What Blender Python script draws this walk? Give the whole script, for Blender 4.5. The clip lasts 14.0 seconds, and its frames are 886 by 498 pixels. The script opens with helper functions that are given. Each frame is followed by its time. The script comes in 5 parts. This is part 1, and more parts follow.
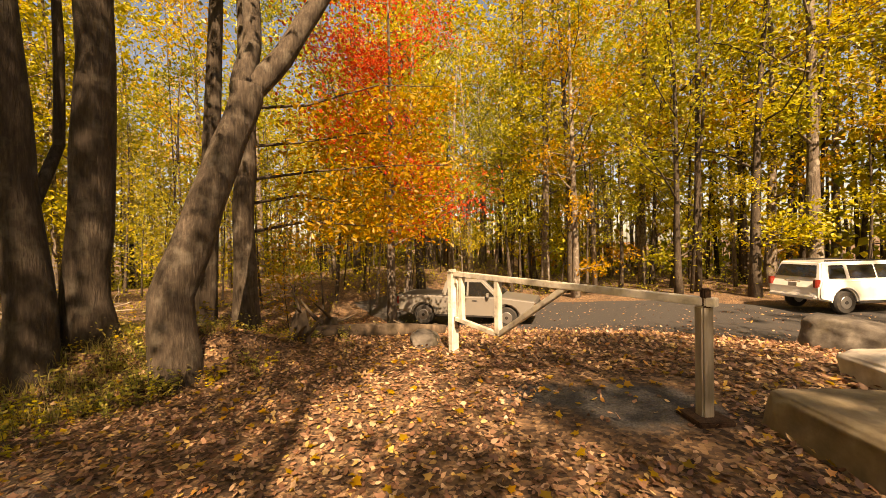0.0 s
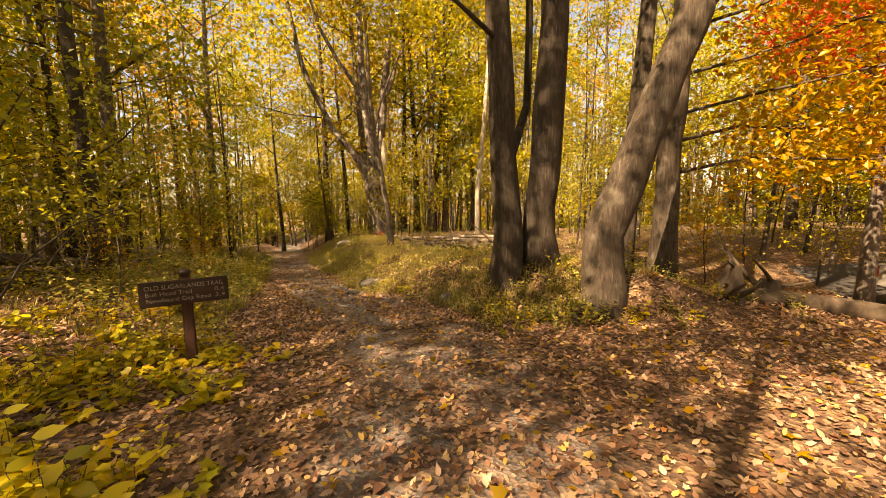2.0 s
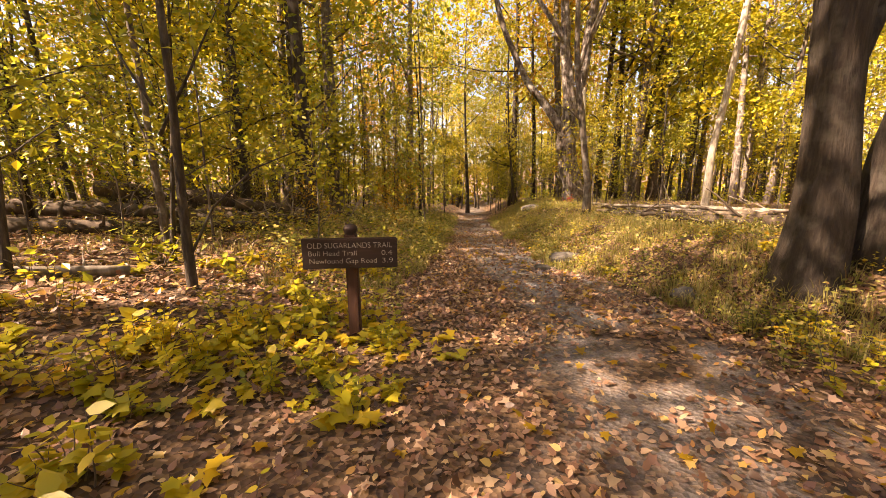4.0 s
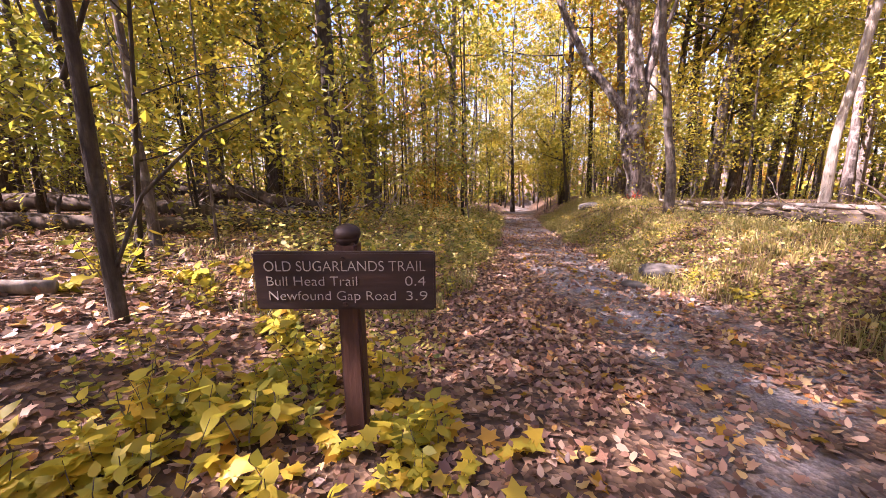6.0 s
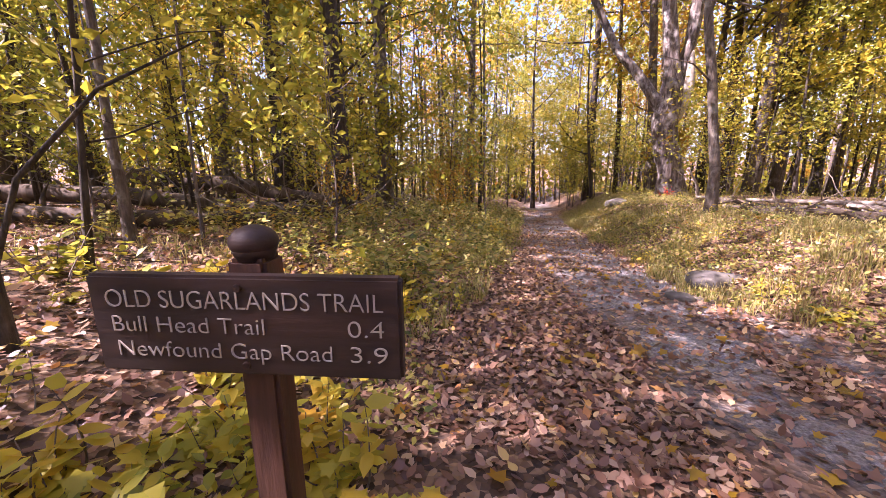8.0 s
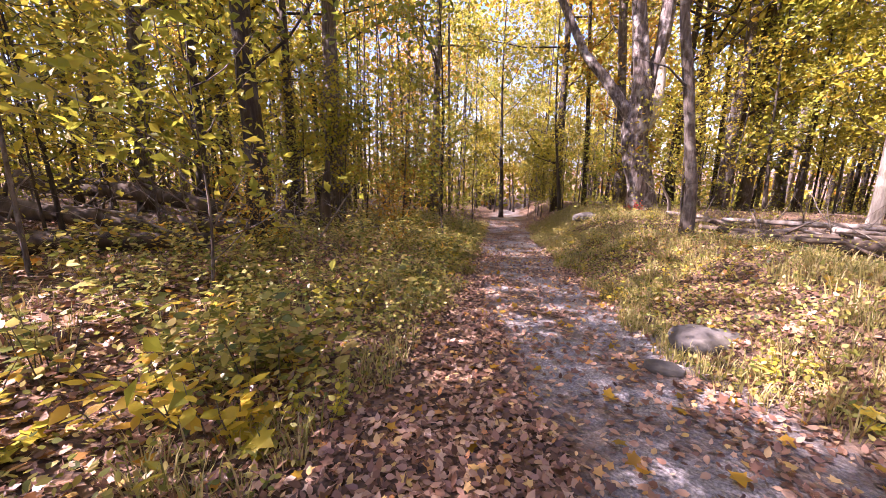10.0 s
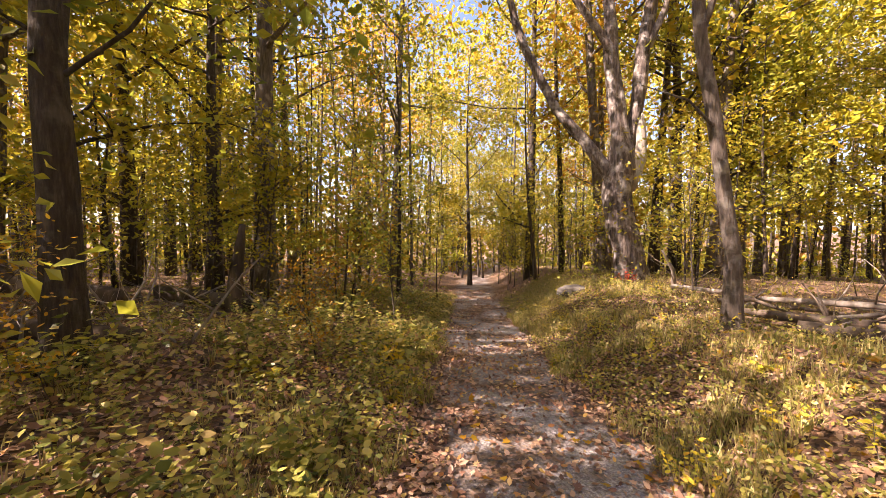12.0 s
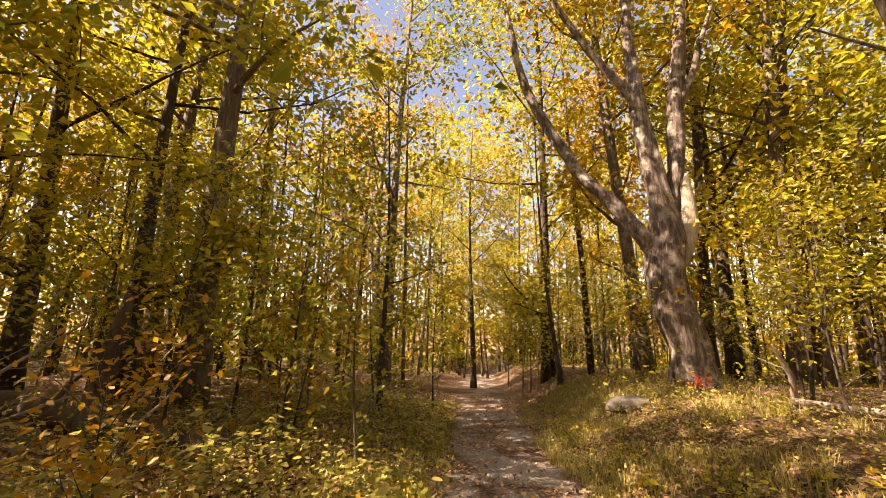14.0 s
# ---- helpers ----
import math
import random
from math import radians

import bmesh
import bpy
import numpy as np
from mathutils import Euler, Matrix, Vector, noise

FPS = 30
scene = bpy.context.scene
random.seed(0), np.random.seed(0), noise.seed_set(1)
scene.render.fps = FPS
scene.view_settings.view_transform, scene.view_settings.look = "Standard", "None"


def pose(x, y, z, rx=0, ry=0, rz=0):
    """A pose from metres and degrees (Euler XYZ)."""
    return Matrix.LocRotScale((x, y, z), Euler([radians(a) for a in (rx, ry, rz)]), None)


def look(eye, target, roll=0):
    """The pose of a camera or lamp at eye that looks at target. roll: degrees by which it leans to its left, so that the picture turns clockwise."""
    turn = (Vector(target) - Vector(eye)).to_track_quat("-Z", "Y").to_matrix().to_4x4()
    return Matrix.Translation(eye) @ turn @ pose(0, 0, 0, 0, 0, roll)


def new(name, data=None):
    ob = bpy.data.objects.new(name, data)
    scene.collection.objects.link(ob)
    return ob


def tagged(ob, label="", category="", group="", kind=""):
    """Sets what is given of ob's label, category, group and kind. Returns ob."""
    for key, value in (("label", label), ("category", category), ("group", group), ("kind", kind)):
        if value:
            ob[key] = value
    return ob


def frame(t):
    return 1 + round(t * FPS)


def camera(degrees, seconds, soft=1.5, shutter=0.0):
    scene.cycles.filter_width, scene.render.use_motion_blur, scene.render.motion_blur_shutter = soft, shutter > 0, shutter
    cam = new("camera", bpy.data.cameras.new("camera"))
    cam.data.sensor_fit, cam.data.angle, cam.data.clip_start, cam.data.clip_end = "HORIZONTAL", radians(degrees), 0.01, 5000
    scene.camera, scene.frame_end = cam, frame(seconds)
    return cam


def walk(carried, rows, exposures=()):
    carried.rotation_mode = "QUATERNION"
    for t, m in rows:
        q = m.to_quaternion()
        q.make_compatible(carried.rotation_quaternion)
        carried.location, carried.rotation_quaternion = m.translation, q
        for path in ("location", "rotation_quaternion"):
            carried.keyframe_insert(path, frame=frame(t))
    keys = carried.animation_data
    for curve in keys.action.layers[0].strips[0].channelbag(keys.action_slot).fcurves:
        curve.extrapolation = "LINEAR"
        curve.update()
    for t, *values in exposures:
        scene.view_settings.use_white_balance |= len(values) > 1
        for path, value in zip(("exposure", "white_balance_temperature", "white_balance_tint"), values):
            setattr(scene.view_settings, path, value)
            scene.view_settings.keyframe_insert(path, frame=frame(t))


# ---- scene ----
cam = camera(97.1, 14.0, 0.55)
PATH = [
    (0, (1.777, -3.322, 1.814), (3.561, -2.418, 1.786), -1.16),
    (0.5, (1.698, -3.253, 1.782), (3.223, -1.961, 1.704), -1.12),
    (1, (1.636, -3.135, 1.768), (2.793, -1.510, 1.623), -1.01),
    (1.5, (1.588, -2.971, 1.738), (2.328, -1.124, 1.536), -0.80),
    (2, (1.500, -2.734, 1.707), (1.856, -0.782, 1.451), -0.73),
    (2.5, (1.435, -2.362, 1.655), (1.470, -0.386, 1.346), -0.52),
    (3, (1.407, -1.921, 1.598), (1.191, 0.035, 1.237), -0.37),
    (3.5, (1.279, -1.491, 1.542), (0.883, 0.428, 1.140), -0.28),
    (5.8, (0.559, 0.507, 1.224), (-0.152, 2.329, 0.807), -0.78),
    (6, (0.467, 0.623, 1.218), (-0.249, 2.443, 0.799), -0.69),
    (6.5, (0.348, 0.888, 1.148), (-0.398, 2.696, 0.731), -0.66),
    (7, (0.293, 1.131, 1.112), (-0.492, 2.921, 0.691), -0.64),
    (7.2, (0.265, 1.192, 1.110), (-0.533, 2.976, 0.685), -0.57),
    (9.5, (0.289, 2.385, 1.193), (-0.471, 4.177, 0.731), 0.70),
    (10, (0.289, 2.960, 1.246), (-0.390, 4.794, 0.827), 0.59),
    (10.5, (0.166, 3.579, 1.289), (-0.445, 5.449, 0.932), 0.56),
    (11, (0.019, 4.218, 1.300), (-0.547, 6.116, 1.021), 0.47),
    (11.5, (-0.157, 4.904, 1.278), (-0.699, 6.819, 1.085), 0.43),
    (12, (-0.307, 5.559, 1.255), (-0.850, 7.481, 1.156), 0.43),
    (12.5, (-0.525, 6.270, 1.193), (-1.064, 8.196, 1.206), 0.54),
    (13, (-0.710, 7.009, 1.113), (-1.249, 8.930, 1.252), 0.73),
    (13.5, (-0.906, 7.722, 1.048), (-1.446, 9.629, 1.321), 1.00),
    (14, (-1.078, 8.434, 1.011), (-1.619, 10.321, 1.390), 1.07),
]
walk(cam, [(t, look(eye, target, roll)) for t, eye, target, roll in PATH],
     [(0, 1.53, 10800, 23), (2, 2.08, 10900, 21), (3.5, 2.42, 9200, 24), (6, 2.74, 5850, 48), (9.5, 2.8, 5650, 48), (11, 2.68, 5850, 40), (14, 2.4, 8500, 27)])

# ---- light and sky ----
world = bpy.data.worlds.new("autumn_sky")
scene.world = world
world.use_nodes = True
wn = world.node_tree
SUN_DIR = Vector((-0.80, -0.54, 0.98)).normalized()      # towards the sun
sky = wn.nodes.new("ShaderNodeTexSky")
sky.sky_type = "NISHITA"
sky.sun_disc = False
sky.sun_elevation = math.asin(SUN_DIR.z)
sky.sun_rotation = math.atan2(SUN_DIR.x, SUN_DIR.y)
wn.links.new(sky.outputs[0], wn.nodes["Background"].inputs[0])
wn.nodes["Background"].inputs[1].default_value = 0.062
sun = new("sun", bpy.data.lights.new("sun", "SUN"))
sun.data.energy, sun.data.angle, sun.data.color = 5.0, radians(0.5), (1.0, 0.87, 0.69)
sun.matrix_world = look(SUN_DIR * 60, (0, 0, 0))

# ---- materials ----


def material(name, rough=0.8, metal=0.0):
    m = bpy.data.materials.new(name)
    m.use_nodes = True
    b = m.node_tree.nodes["Principled BSDF"]
    b.inputs["Roughness"].default_value = rough
    b.inputs["Metallic"].default_value = metal
    return m, m.node_tree, b


def node(nt, kind, **inputs):
    n = nt.nodes.new(kind)
    for k, v in inputs.items():
        n.inputs[k].default_value = v
    return n


def ramp(nt, source, stops):
    r = nt.nodes.new("ShaderNodeValToRGB")
    e = r.color_ramp.elements
    while len(e) < len(stops):
        e.new(0.5)
    for i, (p, c) in enumerate(stops):
        e[i].position, e[i].color = p, (*c, 1)
    nt.links.new(source, r.inputs[0])
    return r.outputs[0]


def mixed(nt, fac, a, b, how="MIX"):
    n = nt.nodes.new("ShaderNodeMix")
    n.data_type, n.blend_type = "RGBA", how
    for sock, v in ((n.inputs[0], fac), (n.inputs[6], a), (n.inputs[7], b)):
        if isinstance(v, (float, int)):
            sock.default_value = v
        elif isinstance(v, tuple):
            sock.default_value = (*v, 1)
        else:
            nt.links.new(v, sock)
    return n.outputs[2]


def bump(nt, b, height, strength=0.5, distance=0.02):
    n = nt.nodes.new("ShaderNodeBump")
    n.inputs["Strength"].default_value, n.inputs["Distance"].default_value = strength, distance
    nt.links.new(height, n.inputs["Height"])
    nt.links.new(n.outputs[0], b.inputs["Normal"])


def coords(nt, scale=(1, 1, 1), kind="Object"):
    tc = nt.nodes.new("ShaderNodeTexCoord")
    mp = nt.nodes.new("ShaderNodeMapping")
    mp.inputs["Scale"].default_value = scale
    nt.links.new(tc.outputs[kind], mp.inputs[0])
    return mp.outputs[0]


def noise_of(nt, vec, scale, detail=4.0, rough=0.6):
    n = node(nt, "ShaderNodeTexNoise", Scale=scale, Detail=detail, Roughness=rough)
    nt.links.new(vec, n.inputs["Vector"])
    return n.outputs["Fac"]


def speckled(name, stops, scale=6.0, rough=0.8, metal=0.0, depth=0.4, stretch=(1, 1, 1), dist=0.02, blotch=0.0, blotch_colour=(0.1, 0.1, 0.1)):
    m, nt, b = material(name, rough, metal)
    v = coords(nt, stretch)
    f = noise_of(nt, v, scale, 6.0)
    c = ramp(nt, f, stops)
    if blotch:
        g = noise_of(nt, v, scale * 0.2, 3.0)
        c = mixed(nt, ramp(nt, g, [(0.5, (0, 0, 0)), (0.7, (blotch, blotch, blotch))]), c, blotch_colour)
    nt.links.new(c, b.inputs["Base Color"])
    bump(nt, b, f, depth, dist)
    return m


def bark(name, stops, lichen=(0.35, 0.36, 0.32), amount=0.5, ridge=26.0):
    m, nt, b = material(name, 0.9)
    v = coords(nt, (1, 1, 0.16))
    f = noise_of(nt, v, ridge, 5.0, 0.65)
    c = ramp(nt, f, stops)
    g = noise_of(nt, coords(nt), 3.2, 4.0, 0.6)
    c = mixed(nt, ramp(nt, g, [(0.52, (0, 0, 0)), (0.66, (amount, amount, amount))]), c, lichen)
    o = nt.nodes.new("ShaderNodeObjectInfo")
    c = mixed(nt, 1.0, c, ramp(nt, o.outputs["Random"], [(0, (0.75, 0.72, 0.7)), (1, (1.15, 1.12, 1.1))]), "MULTIPLY")
    nt.links.new(c, b.inputs["Base Color"])
    bump(nt, b, f, 0.9, 0.03)
    return m


def leaf(name, stops, glow=0.5, sway=0.0):
    m, nt, b = material(name, 0.42)
    g = nt.nodes.new("ShaderNodeNewGeometry")
    o = nt.nodes.new("ShaderNodeObjectInfo")
    add = nt.nodes.new("ShaderNodeMath")
    add.operation = "MULTIPLY_ADD"
    nt.links.new(o.outputs["Random"], add.inputs[0])
    add.inputs[1].default_value = sway
    sc = nt.nodes.new("ShaderNodeMath")
    sc.operation = "MULTIPLY"
    nt.links.new(g.outputs["Random Per Island"], sc.inputs[0])
    sc.inputs[1].default_value = 1.0 - sway
    nt.links.new(sc.outputs[0], add.inputs[2])
    c = ramp(nt, add.outputs[0], stops)
    nt.links.new(c, b.inputs["Base Color"])
    t = nt.nodes.new("ShaderNodeBsdfTranslucent")
    nt.links.new(c, t.inputs[0])
    mx = nt.nodes.new("ShaderNodeMixShader")
    mx.inputs[0].default_value = glow
    nt.links.new(b.outputs[0], mx.inputs[1])
    nt.links.new(t.outputs[0], mx.inputs[2])
    nt.links.new(mx.outputs[0], nt.nodes["Material Output"].inputs[0])
    return m


def paint(name, colour, rough=0.4, metal=0.0, coat=0.0, dirt=0.15):
    m, nt, b = material(name, rough, metal)
    f = noise_of(nt, coords(nt), 5.0, 5.0)
    c = mixed(nt, ramp(nt, f, [(0.45, (0, 0, 0)), (0.8, (dirt, dirt, dirt))]), tuple(colour), (0.16, 0.12, 0.08))
    nt.links.new(c, b.inputs["Base Color"])
    b.inputs["Coat Weight"].default_value = coat
    return m


BARK_DARK = bark("dark_bark", [(0.3, (0.021, 0.0157, 0.0116)), (0.55, (0.06, 0.0464, 0.0348)), (0.75, (0.12, 0.0986, 0.0812))], (0.2, 0.19, 0.16), 0.35)
BARK_GREY = bark("grey_bark", [(0.3, (0.048, 0.039, 0.0312)), (0.55, (0.136, 0.113, 0.0936)), (0.75, (0.24, 0.211, 0.179))], (0.42, 0.41, 0.36), 0.5)
BARK_PALE = bark("pale_bark", [(0.34, (0.035, 0.027, 0.022)), (0.5, (0.12, 0.098, 0.085)), (0.68, (0.26, 0.225, 0.2))], (0.44, 0.43, 0.41), 0.75, 15.0)
BARK_WHITE = bark("white_bark", [(0.3, (0.26, 0.23, 0.19)), (0.5, (0.42, 0.385, 0.32)), (0.72, (0.58, 0.54, 0.46))], (0.34, 0.32, 0.27), 0.5)
LEAF_YELLOW = leaf("yellow_leaves", [(0.0, (0.21, 0.206, 0.02)), (0.3, (0.386, 0.361, 0.027)), (0.65, (0.504, 0.421, 0.03)), (1.0, (0.47, 0.318, 0.028))], 0.5, 0.35)
LEAF_GREEN = leaf("yellow_green_leaves", [(0.0, (0.125, 0.163, 0.022)), (0.35, (0.281, 0.301, 0.0286)), (0.7, (0.406, 0.387, 0.0352)), (1.0, (0.452, 0.361, 0.044))], 0.5, 0.35)
LEAF_GOLD = leaf("golden_leaves", [(0.0, (0.31, 0.202, 0.016)), (0.4, (0.464, 0.299, 0.018)), (0.75, (0.499, 0.264, 0.018)), (1.0, (0.378, 0.15, 0.018))], 0.5, 0.3)
LEAF_RED = leaf("orange_red_leaves", [(0.0, (0.66, 0.15, 0.03)), (0.4, (0.74, 0.1, 0.03)), (0.8, (0.62, 0.045, 0.03)), (1.0, (0.7, 0.2, 0.04))], 0.5, 0.1)
LEAF_SHRUB = leaf("seedling_leaves", [(0.0, (0.16, 0.19, 0.02)), (0.25, (0.4, 0.38, 0.03)), (0.55, (0.6, 0.5, 0.04)), (0.85, (0.68, 0.47, 0.04)), (1.0, (0.6, 0.28, 0.04))], 0.45, 0.45)
LEAF_LITTER = leaf("fallen_leaves", [(0.0, (0.09, 0.045, 0.028)), (0.3, (0.22, 0.11, 0.07)), (0.6, (0.38, 0.22, 0.14)), (0.86, (0.56, 0.39, 0.26)), (0.95, (0.6, 0.42, 0.12)), (1.0, (0.5, 0.2, 0.06))], 0.15)
LEAF_HERB = leaf("herb_leaves", [(0.0, (0.1, 0.13, 0.022)), (0.3, (0.27, 0.28, 0.05)), (0.65, (0.5, 0.45, 0.1)), (0.9, (0.52, 0.42, 0.14)), (1.0, (0.36, 0.2, 0.08))], 0.42)
GRASS = leaf("dry_grass", [(0.0, (0.17, 0.18, 0.04)), (0.35, (0.36, 0.33, 0.1)), (0.7, (0.54, 0.47, 0.2)), (1.0, (0.32, 0.21, 0.09))], 0.35)
STONE = speckled("grey_stone", [(0.3, (0.055, 0.048, 0.042)), (0.55, (0.13, 0.118, 0.105)), (0.75, (0.24, 0.225, 0.2))], 5.0, 0.9, depth=0.7, blotch=0.5, blotch_colour=(0.16, 0.14, 0.08))
STONE_TAN = speckled("tan_stone", [(0.3, (0.16, 0.125, 0.08)), (0.55, (0.27, 0.215, 0.14)), (0.75, (0.38, 0.32, 0.22))], 4.0, 0.92, depth=0.6, blotch=0.5, blotch_colour=(0.17, 0.15, 0.07))
STONE_PALE = speckled("pale_stone", [(0.3, (0.36, 0.33, 0.29)), (0.55, (0.55, 0.52, 0.47)), (0.75, (0.68, 0.65, 0.6))], 5.0, 0.9, depth=0.6, blotch=0.4, blotch_colour=(0.25, 0.22, 0.15))
DEAD_WOOD = speckled("weathered_wood", [(0.3, (0.1, 0.08, 0.06)), (0.5, (0.26, 0.22, 0.18)), (0.7, (0.45, 0.41, 0.36))], 8.0, 0.95, depth=0.8, stretch=(1, 1, 0.15), blotch=0.5, blotch_colour=(0.09, 0.07, 0.05))
ROTTEN = speckled("dark_rotten_wood", [(0.3, (0.03, 0.022, 0.016)), (0.55, (0.09, 0.065, 0.045)), (0.75, (0.2, 0.15, 0.11))], 8.0, 0.95, depth=0.8, stretch=(1, 1, 0.15), blotch=0.4, blotch_colour=(0.22, 0.18, 0.13))
SIGN_WOOD = speckled("brown_stained_wood", [(0.35, (0.022, 0.011, 0.008)), (0.6, (0.045, 0.02, 0.014)), (0.8, (0.075, 0.036, 0.024))], 14.0, 0.65, depth=0.3, stretch=(0.12, 1, 1))
POST_WOOD = speckled("red_brown_post", [(0.35, (0.035, 0.014, 0.009)), (0.6, (0.085, 0.034, 0.02)), (0.8, (0.13, 0.055, 0.034))], 14.0, 0.7, depth=0.4, stretch=(1, 1, 0.12))
LETTER = paint("pale_letter_paint", (0.42, 0.37, 0.32), 0.8, dirt=0.6)
GATE_WOOD = speckled("white_gate_paint", [(0.3, (0.45, 0.42, 0.37)), (0.5, (0.70, 0.67, 0.6)), (0.75, (0.82, 0.79, 0.72))], 9.0, 0.6, depth=0.2, blotch=0.45, blotch_colour=(0.36, 0.32, 0.26))
GREY_POST = speckled("weathered_grey_post", [(0.3, (0.22, 0.19, 0.15)), (0.55, (0.4, 0.36, 0.3)), (0.75, (0.55, 0.5, 0.43))], 9.0, 0.85, depth=0.5, stretch=(1, 1, 0.12), blotch=0.4, blotch_colour=(0.2, 0.18, 0.12))
RUST = speckled("rusty_iron", [(0.3, (0.03, 0.02, 0.016)), (0.6, (0.09, 0.05, 0.035)), (0.8, (0.17, 0.09, 0.05))], 30.0, 0.8, 0.6)
ASPHALT = speckled("worn_asphalt", [(0.3, (0.02, 0.02, 0.022)), (0.55, (0.042, 0.04, 0.04)), (0.8, (0.09, 0.085, 0.08))], 60.0, 0.85, depth=0.5, dist=0.01)
CAR_SILVER = paint("silver_beige_paint", (0.24, 0.235, 0.22), 0.3, 0.3, 0.6, 0.1)
CAR_WHITE = paint("white_car_paint", (0.8, 0.8, 0.78), 0.3, 0.0, 0.7, 0.08)
GLASS = paint("dark_car_glass", (0.012, 0.013, 0.014), 0.06, 0.0, 0.5, 0.0)
TYRE = paint("black_rubber", (0.02, 0.02, 0.02), 0.85, dirt=0.3)
RIM = paint("dull_alloy", (0.3, 0.3, 0.3), 0.35, 0.8, dirt=0.2)
LAMP_RED = paint("red_lamp_glass", (0.18, 0.02, 0.015), 0.15, 0, 0.5, 0)
TRIM = paint("black_trim", (0.02, 0.02, 0.022), 0.5, dirt=0.1)
CHROME = paint("bright_chrome", (0.7, 0.7, 0.7), 0.15, 1.0, dirt=0.05)

# ---- the lie of the land ----


def trail_x(y):
    return float(np.interp(y, [-12, -3, 1, 4, 7, 9.5, 12, 18, 26, 40, 90], [3.0, 1.6, 1.2, 0.55, -0.1, -0.62, -1.3, -2.6, -4.3, -7.0, -17.0]))


def right_edge(y):
    return float(np.interp(y, [-14, -3, 0.5, 1.6, 2.6, 4, 5.5, 7, 9.5, 12, 18, 26, 40, 90], [60, 60, 30, 7.5, 4.0, 2.9, 2.0, 1.0, 0.5, -0.4, -1.7, -3.3, -6.0, -16.0]))


def left_edge(y):
    return float(np.interp(y, [-14, -5, -2, 0, 2, 4, 7, 9.5, 12, 18, 26, 40, 90], [-6, -2.2, 0.15, 0.3, 0.0, -0.95, -1.25, -1.7, -2.25, -3.5, -5.4, -8.0, -18.0]))


def gravel_x(y):
    return float(np.interp(y, [-3, -1, 1, 3, 5, 7, 9.5, 12, 18, 26, 40], [1.9, 2.0, 2.1, 1.9, 1.25, 0.4, -0.5, -1.25, -2.6, -4.3, -7.0]))


def smooth(v):
    v = min(1.0, max(0.0, v))
    return v * v * (3 - 2 * v)


SLOPE = 0.075        # the trail runs gently downhill


def land(x, y):
    """Height of the ground."""
    rise = 0.0
    r, l = x - right_edge(y), left_edge(y) - x
    if r > 0:
        rise = 0.78 * smooth(r / (2.3 - 0.9 * math.exp(-((y - 4.8) / 1.1) ** 2))) * smooth((y - 0.8) / 2.2) + 0.45 * smooth((y - 12) / 8) * smooth(r / 4)
        rise *= 1 - 0.9 * smooth((x - 5.4) / 2.4) * smooth((9 - y) / 5)
    elif l > 0:
        rise = 0.34 * smooth(l / 3.2) + 0.25 * smooth(l / 14.0)
    n = noise.noise((x * 0.35, y * 0.35, 0)) * 0.10 + noise.noise((x * 1.3, y * 1.3, 4)) * 0.035
    off = smooth((max(r, l) + 0.2) / 1.2)
    n *= 0.25 + 0.75 * off
    drop = 1.2 * smooth((x - 7.5) / 8.5) * smooth((13 - y) / 8)
    return rise + n - drop - 0.02 - SLOPE * min(60.0, max(-3.5, y))


def mesh_of(name, verts, faces, mat, shade=False):
    me = bpy.data.meshes.new(name)
    me.from_pydata([tuple(v) for v in verts], [], faces)
    for m in (mat if isinstance(mat, (list, tuple)) else [mat]):
        me.materials.append(m)
    if shade:
        me.polygons.foreach_set("use_smooth", [True] * len(me.polygons))
    me.update()
    return me


def part(name, source, mat, parent, label=""):
    """A bmesh or a finished mesh as one object under a thing or under a part."""
    if isinstance(source, bmesh.types.BMesh):
        me = bpy.data.meshes.new(name)
        source.to_mesh(me)
        source.free()
        me.materials.append(mat)
    else:
        me = source
    ob = new(name, me)
    ob.parent = parent
    if label:
        tagged(ob, label)
    return ob


def thing(name, m, label, category, group="", kind=""):
    ob = new(name)
    ob.empty_display_size = 0.1
    ob.matrix_basis = m
    return tagged(ob, label, category, group, kind)


# ground: fine near the walk, coarse to the horizon
def axis_steps(lo, hi, near_lo, near_hi, fine, far):
    out, v = [], near_lo
    while v < near_hi:
        out.append(v)
        v += fine
    step = fine
    while v < hi:
        out.append(v)
        step = min(far, step * 1.18)
        v += step
    v, step = near_lo, fine
    left = []
    while v > lo:
        step = min(far, step * 1.18)
        v -= step
        left.append(v)
    return left[::-1] + out


xs = axis_steps(-1500, 1500, -7, 10, 0.16, 200)
ys = axis_steps(-1500, 1500, -6, 24, 0.16, 200)
gv = [(x, y, land(x, y) if -90 < x < 90 and -60 < y < 120 else -4.5) for y in ys for x in xs]
nx = len(xs)
gf = [(j * nx + i, j * nx + i + 1, (j + 1) * nx + i + 1, (j + 1) * nx + i) for j in range(len(ys) - 1) for i in range(nx - 1)]
m, nt, b = material("forest_floor", 0.95)
at = nt.nodes.new("ShaderNodeAttribute")
at.attribute_name = "tread"
v = coords(nt)
vor = node(nt, "ShaderNodeTexVoronoi", Scale=24.0)
nt.links.new(v, vor.inputs["Vector"])
duff = ramp(nt, vor.outputs["Color"], [(0.1, (0.035, 0.02, 0.013)), (0.4, (0.1, 0.058, 0.034)), (0.65, (0.21, 0.125, 0.07)), (0.9, (0.36, 0.23, 0.13))])
